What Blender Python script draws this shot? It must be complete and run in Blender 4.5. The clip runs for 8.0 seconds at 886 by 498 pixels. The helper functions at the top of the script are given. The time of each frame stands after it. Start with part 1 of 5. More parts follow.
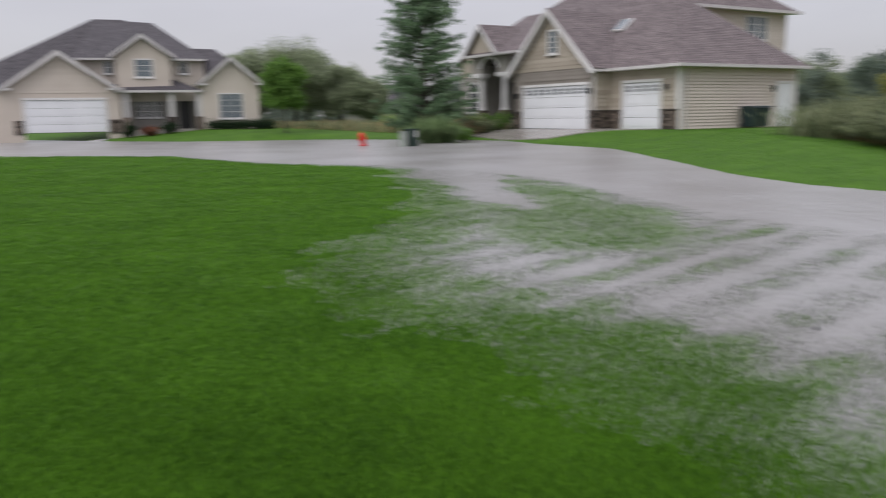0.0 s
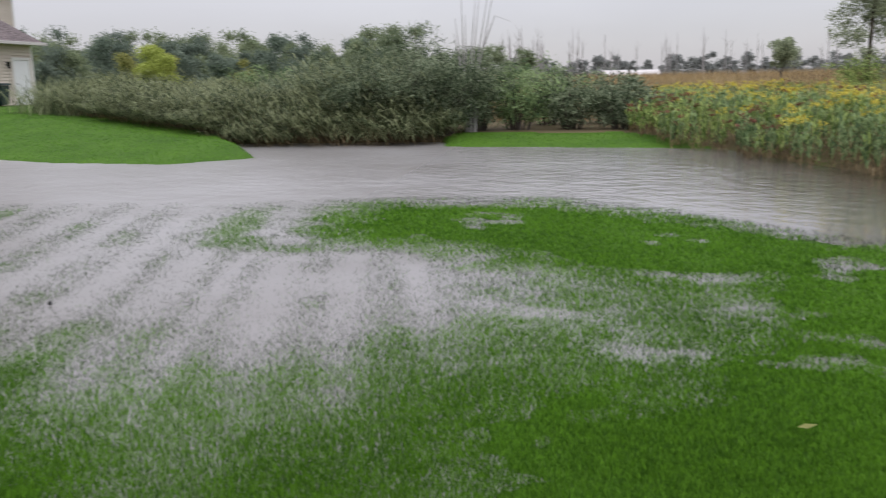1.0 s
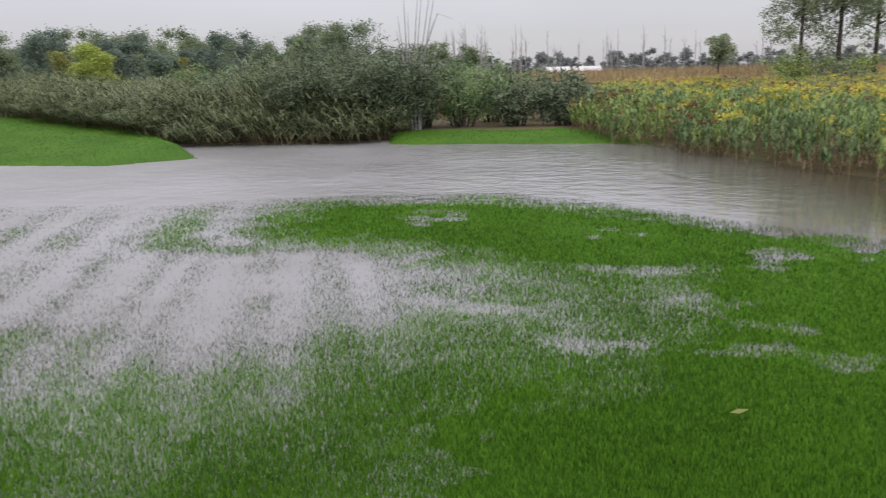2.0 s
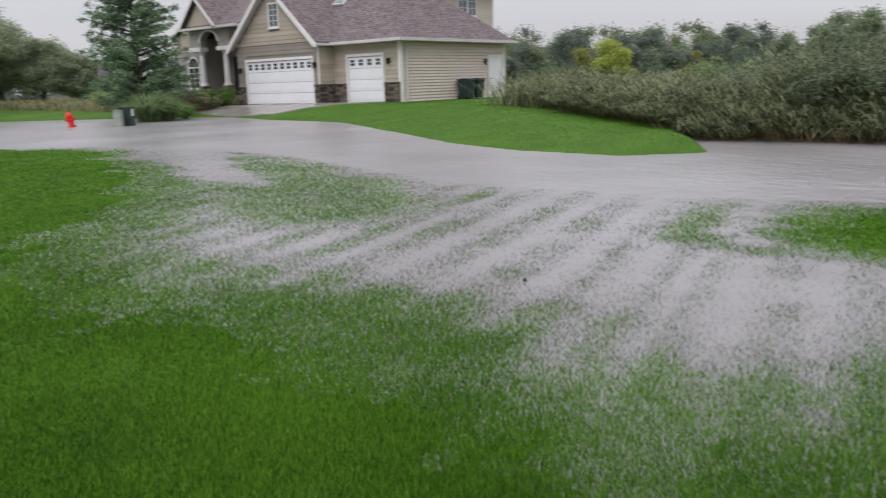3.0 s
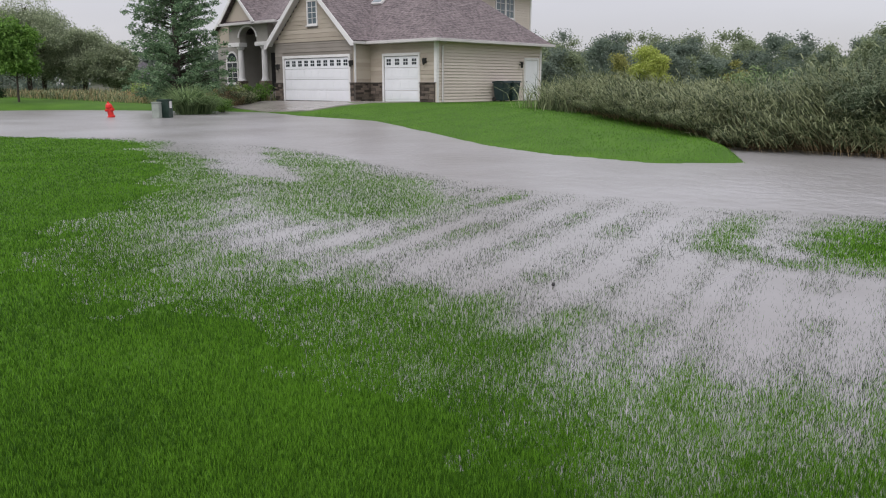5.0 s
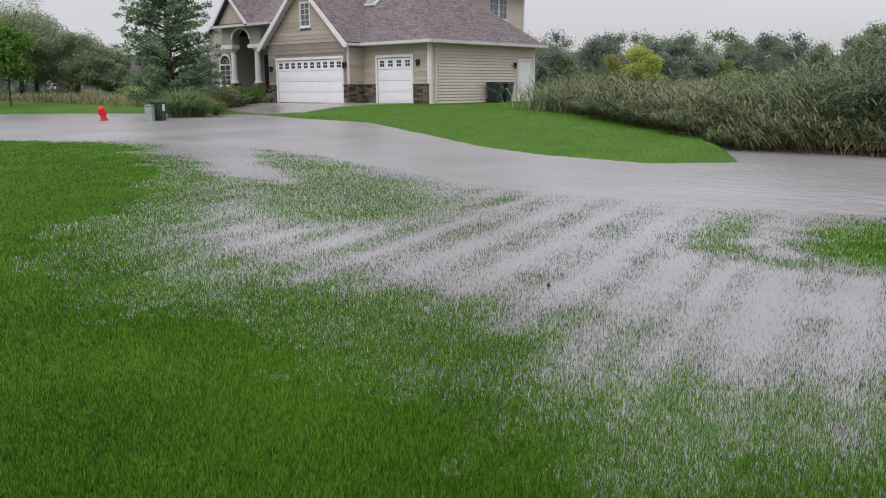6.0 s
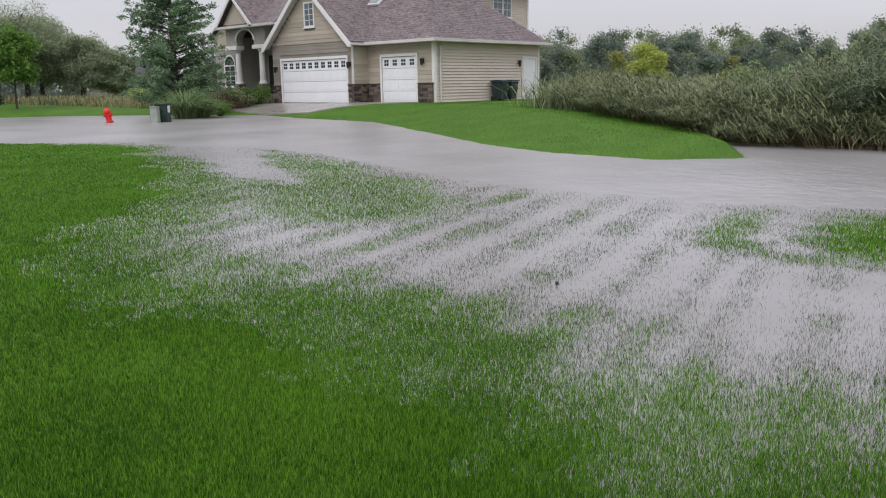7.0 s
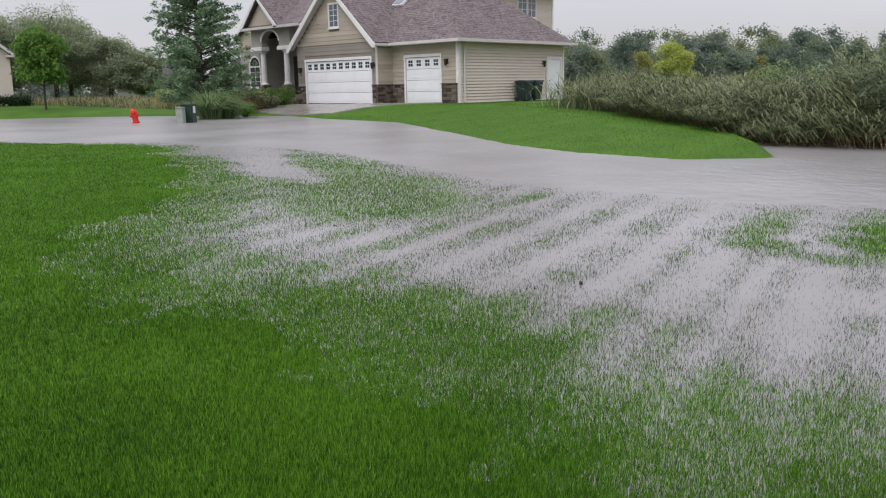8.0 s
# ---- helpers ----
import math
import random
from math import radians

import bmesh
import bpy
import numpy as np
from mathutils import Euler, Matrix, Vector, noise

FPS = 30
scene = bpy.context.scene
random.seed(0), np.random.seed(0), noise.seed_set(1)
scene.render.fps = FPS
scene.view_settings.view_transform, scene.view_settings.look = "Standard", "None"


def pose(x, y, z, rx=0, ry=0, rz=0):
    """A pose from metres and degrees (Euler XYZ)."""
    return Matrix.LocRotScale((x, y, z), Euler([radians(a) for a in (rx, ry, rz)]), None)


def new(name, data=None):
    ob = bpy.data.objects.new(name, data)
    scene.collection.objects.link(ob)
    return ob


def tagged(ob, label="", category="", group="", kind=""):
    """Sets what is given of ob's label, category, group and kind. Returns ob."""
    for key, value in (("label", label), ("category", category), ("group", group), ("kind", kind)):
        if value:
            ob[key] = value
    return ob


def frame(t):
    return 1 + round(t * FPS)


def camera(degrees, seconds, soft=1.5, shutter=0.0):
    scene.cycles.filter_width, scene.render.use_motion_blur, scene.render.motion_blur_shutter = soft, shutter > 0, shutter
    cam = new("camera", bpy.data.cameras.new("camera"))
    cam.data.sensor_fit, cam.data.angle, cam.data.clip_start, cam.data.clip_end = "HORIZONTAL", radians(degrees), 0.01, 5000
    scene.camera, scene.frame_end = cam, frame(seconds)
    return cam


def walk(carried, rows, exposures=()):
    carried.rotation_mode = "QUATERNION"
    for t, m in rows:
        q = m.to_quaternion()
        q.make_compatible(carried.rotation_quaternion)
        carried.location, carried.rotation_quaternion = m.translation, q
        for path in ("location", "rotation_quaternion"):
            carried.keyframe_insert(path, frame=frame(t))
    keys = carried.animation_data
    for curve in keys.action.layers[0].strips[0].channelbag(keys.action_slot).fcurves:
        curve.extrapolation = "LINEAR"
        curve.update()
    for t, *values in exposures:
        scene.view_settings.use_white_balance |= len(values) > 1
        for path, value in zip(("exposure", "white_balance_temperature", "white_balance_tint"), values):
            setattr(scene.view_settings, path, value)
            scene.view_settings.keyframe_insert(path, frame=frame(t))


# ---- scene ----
# camera and its walk: seconds, place, yaw, pitch, lean
cam = camera(57.43, 8.0, soft=1.1, shutter=0.25)
ROWS = [
    (0.0, -0.051, -0.049, 1.42, 58.99, -9.42, 0.9),
    (0.5, 0.147, 0.003, 1.411, 28.95, -10.81, 1.34),
    (1.0, 0.284, 0.004, 1.411, 9.91, -11.84, 1.09),
    (1.2, 0.307, 0.008, 1.421, 6.72, -12.16, 1.16),
    (1.7, 0.32, -0.02, 1.425, 4.2, -12.15, 1.35),
    (2.3, 0.259, -0.061, 1.422, 13.86, -11.89, 1.68),
    (2.5, 0.188, -0.082, 1.434, 22.69, -11.9, 2.0),
    (3.0, 0.051, -0.039, 1.419, 40.39, -11.6, 1.74),
    (3.5, 0.007, -0.001, 1.404, 45.06, -11.55, 1.7),
    (4.0, 0.035, -0.029, 1.409, 44.31, -11.5, 0.53),
    (4.5, 0.051, -0.045, 1.416, 43.02, -11.52, -0.02),
    (5.2, 0.045, -0.035, 1.413, 42.4, -11.45, 0.1),
    (6.0, 0.03, -0.018, 1.409, 42.1, -11.38, 0.34),
    (6.5, 0.015, -0.007, 1.405, 42.38, -11.4, 0.78),
    (7.0, 0.0, -0.0, 1.402, 42.53, -11.46, 0.95),
    (7.5, -0.01, 0.017, 1.398, 42.82, -11.47, 1.0),
    (8.0, -0.062, 0.091, 1.359, 44.23, -11.34, 1.03),
]


def held(x, y, z, yaw, pitch, lean):
    """Pose of the camera held in the hand: yaw from +y to the left, pitch up, lean to its right."""
    return pose(x, y, z, 90 + pitch, 0, yaw) @ pose(0, 0, 0, 0, 0, -lean)


EXPOSURES = [(0.0, -0.13), (0.5, -0.08), (1.0, 0.06), (2.0, 0.05), (3.0, 0.0), (8.0, 0.03)]    # the picture brightens as the camera turns from the house
walk(cam, [(t, held(*r)) for t, *r in ROWS], EXPOSURES)

# ---- world, sky and sun: an overcast, rainy day ----
world = bpy.data.worlds.new("overcast")
scene.world = world
world.use_nodes = True
wn = world.node_tree
wn.nodes.clear()
w_out = wn.nodes.new("ShaderNodeOutputWorld")
w_sky = wn.nodes.new("ShaderNodeTexSky")
w_sky.sky_type = "NISHITA"
w_sky.sun_disc = False
w_sky.sun_elevation = radians(48)
w_sky.sun_rotation = radians(200)
w_b1 = wn.nodes.new("ShaderNodeBackground")
w_b1.inputs[1].default_value = 0.02
wn.links.new(w_sky.outputs[0], w_b1.inputs[0])
w_b2 = wn.nodes.new("ShaderNodeBackground")          # cloud cover
w_tc = wn.nodes.new("ShaderNodeTexCoord")
w_map = wn.nodes.new("ShaderNodeMapping")
w_map.inputs["Scale"].default_value = (1.2, 1.2, 4.0)
w_noise = wn.nodes.new("ShaderNodeTexNoise")
w_noise.inputs["Scale"].default_value = 1.6
w_noise.inputs["Detail"].default_value = 5
w_ramp = wn.nodes.new("ShaderNodeValToRGB")
w_ramp.color_ramp.elements[0].position = 0.3
w_ramp.color_ramp.elements[0].color = (0.675, 0.65, 0.71, 1)
w_ramp.color_ramp.elements[1].position = 0.7
w_ramp.color_ramp.elements[1].color = (0.80, 0.775, 0.84, 1)
wn.links.new(w_tc.outputs["Generated"], w_map.inputs[0])
wn.links.new(w_map.outputs[0], w_noise.inputs["Vector"])
wn.links.new(w_noise.outputs[0], w_ramp.inputs[0])
wn.links.new(w_ramp.outputs[0], w_b2.inputs[0])
w_sep = wn.nodes.new("ShaderNodeSeparateXYZ")
w_up = wn.nodes.new("ShaderNodeMapRange")            # an overcast sky is brighter overhead
w_up.inputs[3].default_value, w_up.inputs[4].default_value = 0.63, 2.05
wn.links.new(w_tc.outputs["Generated"], w_sep.inputs[0])
wn.links.new(w_sep.outputs[2], w_up.inputs[0])
wn.links.new(w_up.outputs[0], w_b2.inputs[1])
w_add = wn.nodes.new("ShaderNodeAddShader")
wn.links.new(w_b1.outputs[0], w_add.inputs[0])
wn.links.new(w_b2.outputs[0], w_add.inputs[1])
wn.links.new(w_add.outputs[0], w_out.inputs[0])
sun = new("sun", bpy.data.lights.new("sun", "SUN"))
sun.data.energy, sun.data.angle, sun.data.color = 1.4, radians(40), (1.0, 0.98, 0.97)
sun.matrix_world = pose(0, 0, 40, 42, 0, 20)


# ---- materials ----
def material(name, dark, light, rough=0.8, scale=6.0, fine=60.0, bump=0.15, island=0.0, random_ob=0.0, spec=0.4, metal=0.0, stretch=(1, 1, 1), fine_mix=0.35, translucent=0.0):
    """Two colours mixed by coarse and fine noise, with fine relief; island and random_ob vary the brightness piece by piece."""
    m = bpy.data.materials.new(name)
    m.use_nodes = True
    n, l = m.node_tree.nodes, m.node_tree.links
    b = n["Principled BSDF"]
    b.inputs["Roughness"].default_value = rough
    b.inputs["Metallic"].default_value = metal
    b.inputs["Specular IOR Level"].default_value = spec
    tc, mp = n.new("ShaderNodeTexCoord"), n.new("ShaderNodeMapping")
    mp.inputs["Scale"].default_value = stretch
    geo = n.new("ShaderNodeNewGeometry")
    l.new(geo.outputs["Position"], mp.inputs[0])
    n1, n2 = n.new("ShaderNodeTexNoise"), n.new("ShaderNodeTexNoise")
    n1.inputs["Scale"].default_value, n1.inputs["Detail"].default_value = scale, 4
    n2.inputs["Scale"].default_value, n2.inputs["Detail"].default_value = fine, 3
    l.new(mp.outputs[0], n1.inputs["Vector"])
    l.new(mp.outputs[0], n2.inputs["Vector"])
    mixf = n.new("ShaderNodeMix")
    mixf.inputs[0].default_value = fine_mix
    l.new(n1.outputs[0], mixf.inputs[2])
    l.new(n2.outputs[0], mixf.inputs[3])
    last = mixf.outputs[0]
    for amount, socket in ((island, geo.outputs["Random Per Island"]), (random_ob, None)):
        if amount:
            if socket is None:
                socket = n.new("ShaderNodeObjectInfo").outputs["Random"]
            mr = n.new("ShaderNodeMapRange")
            mr.inputs[3].default_value, mr.inputs[4].default_value = -amount, amount
            l.new(socket, mr.inputs[0])
            ad = n.new("ShaderNodeMath")
            l.new(last, ad.inputs[0])
            l.new(mr.outputs[0], ad.inputs[1])
            last = ad.outputs[0]
    ramp = n.new("ShaderNodeValToRGB")
    ramp.color_ramp.elements[0].position, ramp.color_ramp.elements[1].position = 0.3, 0.7
    ramp.color_ramp.elements[0].color, ramp.color_ramp.elements[1].color = (*dark, 1), (*light, 1)
    l.new(last, ramp.inputs[0])
    l.new(ramp.outputs[0], b.inputs["Base Color"])
    if bump:
        bp = n.new("ShaderNodeBump")
        bp.inputs["Strength"].default_value, bp.inputs["Distance"].default_value = bump, 0.02
        l.new(n2.outputs[0], bp.inputs["Height"])
        l.new(bp.outputs[0], b.inputs["Normal"])
    if translucent:
        tr, mx = n.new("ShaderNodeBsdfTranslucent"), n.new("ShaderNodeMixShader")
        mx.inputs[0].default_value = translucent
        l.new(ramp.outputs[0], tr.inputs[0])
        l.new(b.outputs[0], mx.inputs[1])
        l.new(tr.outputs[0], mx.inputs[2])
        l.new(mx.outputs[0], n["Material Output"].inputs[0])
    return m


def water_material():
    """Silty flood water: brown-grey body, mirror-like surface with small wind ripples."""
    m = bpy.data.materials.new("flood_water")
    m.use_nodes = True
    n, l = m.node_tree.nodes, m.node_tree.links
    b = n["Principled BSDF"]
    b.inputs["IOR"].default_value = 1.42
    b.inputs["Roughness"].default_value = 0.14
    geo = n.new("ShaderNodeNewGeometry")
    sil = n.new("ShaderNodeTexNoise")
    sil.inputs["Scale"].default_value, sil.inputs["Detail"].default_value = 0.35, 4
    l.new(geo.outputs["Position"], sil.inputs["Vector"])
    ramp = n.new("ShaderNodeValToRGB")
    ramp.color_ramp.elements[0].position, ramp.color_ramp.elements[1].position = 0.35, 0.65
    ramp.color_ramp.elements[0].color, ramp.color_ramp.elements[1].color = (0.205, 0.198, 0.190, 1), (0.278, 0.274, 0.272, 1)
    l.new(sil.outputs[0], ramp.inputs[0])
    place = n.new("ShaderNodeSeparateXYZ")                # the bank's brown reflection is painted into the body colour, growing towards +x
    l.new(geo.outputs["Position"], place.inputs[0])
    bank_mirror = n.new("ShaderNodeMapRange")
    bank_mirror.inputs[1].default_value, bank_mirror.inputs[2].default_value = 1.2, 4.2
    l.new(place.outputs[0], bank_mirror.inputs[0])
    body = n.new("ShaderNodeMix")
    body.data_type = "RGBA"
    l.new(bank_mirror.outputs[0], body.inputs[0])
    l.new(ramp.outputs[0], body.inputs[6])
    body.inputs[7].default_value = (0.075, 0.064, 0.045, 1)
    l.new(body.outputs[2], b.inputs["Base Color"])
    heights = []
    for scale, detail, stretch in ((3.4, 4, (1.0, 1.0, 1)), (13.0, 3, (1.0, 1.0, 1))):
        mp = n.new("ShaderNodeMapping")
        mp.inputs["Rotation"].default_value = (0, 0, 0.5)
        mp.inputs["Scale"].default_value = stretch
        t = n.new("ShaderNodeTexNoise")
        t.inputs["Scale"].default_value, t.inputs["Detail"].default_value = scale, detail
        l.new(geo.outputs["Position"], mp.inputs[0])
        l.new(mp.outputs[0], t.inputs["Vector"])
        heights.append(t.outputs[0])
    ad = n.new("ShaderNodeMath")
    ad.operation = "MULTIPLY_ADD"
    ad.inputs[1].default_value = 0.25
    l.new(heights[1], ad.inputs[0])
    l.new(heights[0], ad.inputs[2])
    bp = n.new("ShaderNodeBump")
    bp.inputs["Strength"].default_value, bp.inputs["Distance"].default_value = 0.8, 0.06
    sep = n.new("ShaderNodeSeparateXYZ")                  # calm in the shallows on the lawn, rippled in the current
    calm = n.new("ShaderNodeMapRange")
    calm.inputs[1].default_value, calm.inputs[2].default_value = 7.5, 10.5
    calm.inputs[3].default_value, calm.inputs[4].default_value = 0.06, 0.70
    l.new(geo.outputs["Position"], sep.inputs[0])
    l.new(sep.outputs[1], calm.inputs[0])
    l.new(ad.outputs[0], bp.inputs["Height"])
    l.new(bp.outputs[0], b.inputs["Normal"])
    lee = n.new("ShaderNodeMapRange")                     # ruffled by rain and current over the road, smoother in the pool under the bank
    lee.inputs[1].default_value, lee.inputs[2].default_value = -3.0, 2.5
    lee.inputs[3].default_value, lee.inputs[4].default_value = 0.30, 0.07
    l.new(sep.outputs[0], lee.inputs[0])
    l.new(lee.outputs[0], b.inputs["Roughness"])
    still = n.new("ShaderNodeMath")
    still.operation = "MULTIPLY"
    drop = n.new("ShaderNodeMapRange")
    drop.inputs[1].default_value, drop.inputs[2].default_value = -1.0, 4.0
    drop.inputs[3].default_value, drop.inputs[4].default_value = 1.0, 0.35
    l.new(sep.outputs[0], drop.inputs[0])
    l.new(calm.outputs[0], still.inputs[0])
    l.new(drop.outputs[0], still.inputs[1])
    l.new(still.outputs[0], bp.inputs["Strength"])
    return m


def glass_material(name, tint):
    m = bpy.data.materials.new(name)
    m.use_nodes = True
    b = m.node_tree.nodes["Principled BSDF"]
    b.inputs["Base Color"].default_value = (*tint, 1)
    b.inputs["Roughness"].default_value = 0.04
    b.inputs["Specular IOR Level"].default_value = 0.6
    return m


M_LAWN = material("lawn_soil", (0.034, 0.090, 0.007), (0.070, 0.155, 0.012), 0.9, 0.7, 22, 0.5, spec=0.2)
M_BLADE = material("grass_blade", (0.033, 0.096, 0.007), (0.130, 0.295, 0.021), 0.6, 0.8, 14, 0, island=0.35, spec=0.25, translucent=0.25)
# darker copy of the blade: its silhouette against bright water painted as colour
M_BLADE_SILHOUETTE = material("silhouette_grass_blade", (0.022, 0.038, 0.020), (0.070, 0.105, 0.048), 0.6, 0.8, 14, 0, island=0.35, spec=0.25, translucent=0.12)
M_FIELD = material("marsh_soil", (0.075, 0.06, 0.035), (0.14, 0.115, 0.065), 0.95, 0.08, 1.5, 0.5, spec=0.1)
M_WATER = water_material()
M_CONCRETE = material("wet_concrete", (0.20, 0.185, 0.165), (0.33, 0.31, 0.285), 0.25, 0.7, 30, 0.1, spec=0.5)
M_SIDING = material("beige_vinyl_siding", (0.52, 0.458, 0.395), (0.59, 0.528, 0.462), 0.55, 0.8, 25, 0.06, random_ob=0.12)
M_SHAKE = material("tan_board_siding", (0.345, 0.300, 0.242), (0.425, 0.375, 0.308), 0.6, 0.9, 30, 0.1, random_ob=0.25)
M_TAUPE = material("taupe_board_siding", (0.205, 0.183, 0.158), (0.265, 0.238, 0.208), 0.6, 0.9, 30, 0.1, random_ob=0.2)
M_STUCCO = material("grey_stucco", (0.25, 0.24, 0.215), (0.33, 0.315, 0.285), 0.8, 1.2, 50, 0.2)
M_TRIM = material("white_trim_paint", (0.62, 0.61, 0.60), (0.74, 0.73, 0.72), 0.5, 1.5, 40, 0.04)
M_GUTTER = material("greyed_white_gutter", (0.48, 0.46, 0.45), (0.60, 0.58, 0.57), 0.4, 1.2, 30, 0.05)
M_DOOR = material("white_door_enamel", (0.70, 0.71, 0.73), (0.79, 0.80, 0.82), 0.4, 0.9, 20, 0.03)
M_ROOF = material("brown_asphalt_shingle", (0.050, 0.040, 0.042), (0.235, 0.195, 0.195), 0.75, 1.3, 5.5, 0.6, stretch=(1, 1, 2.0), fine_mix=0.75)
M_ROOF_GREY = material("charcoal_asphalt_shingle", (0.028, 0.026, 0.030), (0.12, 0.11, 0.12), 0.75, 1.3, 5.5, 0.6, stretch=(1, 1, 2.0), fine_mix=0.75)
M_STONE = material("veneer_stone", (0.045, 0.035, 0.028), (0.17, 0.135, 0.11), 0.75, 3, 30, 0.4, random_ob=0.35)
M_MORTAR = material("mortar", (0.08, 0.07, 0.06), (0.13, 0.115, 0.10), 0.9, 5, 50, 0.2)
M_GLASS = glass_material("window_glass", (0.035, 0.045, 0.05))
M_GLASS_PALE = glass_material("curtained_glass", (0.12, 0.15, 0.17))
M_BLACK = material("black_metal", (0.010, 0.010, 0.010), (0.03, 0.03, 0.03), 0.45, 4, 40, 0.05)
M_BIN = material("dark_green_plastic", (0.010, 0.024, 0.026), (0.02, 0.042, 0.044), 0.45, 3, 50, 0.08)
M_RED = material("red_hydrant_paint", (0.50, 0.018, 0.015), (0.68, 0.035, 0.028), 0.45, 6, 60, 0.1)
M_GREENBOX = material("dark_green_steel", (0.012, 0.030, 0.022), (0.025, 0.05, 0.038), 0.5, 4, 40, 0.05)
M_GREYBOX = material("pale_green_steel", (0.22, 0.25, 0.22), (0.32, 0.35, 0.31), 0.5, 4, 40, 0.05)
M_BARK = material("bark", (0.035, 0.028, 0.022), (0.10, 0.085, 0.07), 0.95, 6, 40, 0.6)
M_BARE = material("grey_dead_wood", (0.22, 0.21, 0.21), (0.36, 0.345, 0.34), 0.95, 6, 40, 0.4)


def leaves(name, dark, light, island=0.4, tr=0.45):
    dark, light = [1.2 * q for q in dark], [1.2 * q for q in light]
    return material(name, dark, light, 0.6, 0.5, 3.0, 0, island=island, spec=0.25, translucent=tr)


M_SPRUCE = leaves("blue_green_leaf", (0.075, 0.14, 0.070), (0.22, 0.32, 0.18))
M_MAPLE = leaves("fresh_green_leaf", (0.06, 0.13, 0.022), (0.16, 0.285, 0.06))
M_WILLOW = leaves("grey_green_leaf", (0.15, 0.185, 0.11), (0.34, 0.385, 0.25))
M_YELLOW = leaves("yellow_green_leaf", (0.19, 0.24, 0.05), (0.40, 0.46, 0.12), 0.25)
M_GOLDLEAF = leaves("autumn_yellow_leaf", (0.15, 0.16, 0.05), (0.32, 0.32, 0.11))
M_WOODS = material("woods_leaf", (0.125, 0.17, 0.098), (0.30, 0.355, 0.205), 0.7, 0.16, 1.1, 0, island=0.16, spec=0.2, translucent=0.4)
M_WOODS_BLUE = material("blue_green_woods_leaf", (0.108, 0.148, 0.115), (0.21, 0.26, 0.20), 0.7, 0.16, 1.1, 0, island=0.16, spec=0.2, translucent=0.4)
# distance haze is put into this leaf colour, paler and greyer than M_WOODS
M_WOODS_HAZE = material("hazed_far_woods_leaf", (0.19, 0.205, 0.200), (0.30, 0.318, 0.295), 0.8, 0.05, 0.6, 0, island=0.10, spec=0.1, translucent=0.3)
M_REED = leaves("reed_leaf", (0.050, 0.070, 0.032), (0.27, 0.30, 0.165), 0.6)
M_DEADLEAF = leaves("dead_brown_leaf", (0.10, 0.070, 0.038), (0.30, 0.225, 0.125), 0.4, 0.2)
M_STRAW = leaves("straw_leaf", (0.20, 0.15, 0.07), (0.46, 0.36, 0.20), 0.4)
M_DARKSHRUB = leaves("dark_willow_leaf", (0.050, 0.075, 0.040), (0.23, 0.275, 0.175), 0.45)
M_HERB = leaves("herb_leaf", (0.105, 0.165, 0.045), (0.36, 0.45, 0.15), 0.4)
M_FORB = leaves("blue_green_forb_leaf", (0.075, 0.125, 0.055), (0.26, 0.35, 0.16), 0.4)
M_GOLDENROD = leaves("goldenrod_flower", (0.36, 0.31, 0.035), (0.60, 0.51, 0.09), 0.35, 0.2)
M_RUSSET = leaves("russet_seed_head", (0.10, 0.035, 0.025), (0.22, 0.10, 0.06), 0.35, 0.2)
M_HEDGE = leaves("dark_hedge_leaf", (0.012, 0.028, 0.012), (0.04, 0.07, 0.03))
M_BROWNGRASS = leaves("brown_marsh_grass", (0.17, 0.115, 0.05), (0.38, 0.27, 0.13), 0.35)


# ---- mesh helpers ----
rng = np.random.default_rng(7)


def mesh_np(name, verts, faces, mat):
    """A mesh from vertex and face arrays (all faces with the same number of corners)."""
    me = bpy.data.meshes.new(name)
    verts, faces = np.asarray(verts, np.float32), np.asarray(faces, np.int32)
    k = faces.shape[1]
    me.vertices.add(len(verts))
    me.vertices.foreach_set("co", verts.ravel())
    me.loops.add(faces.size)
    me.loops.foreach_set("vertex_index", faces.ravel())
    me.polygons.add(len(faces))
    me.polygons.foreach_set("loop_start", np.arange(0, faces.size, k, dtype=np.int32))
    me.update(calc_edges=True)
    me.materials.append(mat)
    return me


def part(name, bm, mat, parent, label=""):
    """Links a bmesh as one mesh object under its thing or part."""
    me = bpy.data.meshes.new(name)
    bmesh.ops.recalc_face_normals(bm, faces=bm.faces[:])
    bm.to_mesh(me)
    bm.free()
    me.materials.append(mat)
    ob = new(name, me)
    ob.parent = parent
    return tagged(ob, label)


def part_np(name, verts, faces, mat, parent, label=""):
    ob = new(name, mesh_np(name, verts, faces, mat))
    ob.parent = parent
    return tagged(ob, label)


def thing(name, m, label, category, group="", kind=""):
    e = new(name)
    e.empty_display_size = 0.3
    e.matrix_world = m
    return tagged(e, label, category, group, kind)


def box(x0, x1, y0, y1, z0, z1, bevel=0.0, bm=None):
    bm = bm or bmesh.new()
    r = bmesh.ops.create_cube(bm, size=1.0, matrix=Matrix.Translation(((x0 + x1) / 2, (y0 + y1) / 2, (z0 + z1) / 2)) @ Matrix.Diagonal((abs(x1 - x0), abs(y1 - y0), abs(z1 - z0), 1)))
    if bevel:
        es = {e for v in r["verts"] for e in v.link_edges}
        bmesh.ops.bevel(bm, geom=list(es), offset=bevel, segments=2, affect="EDGES")
    return bm


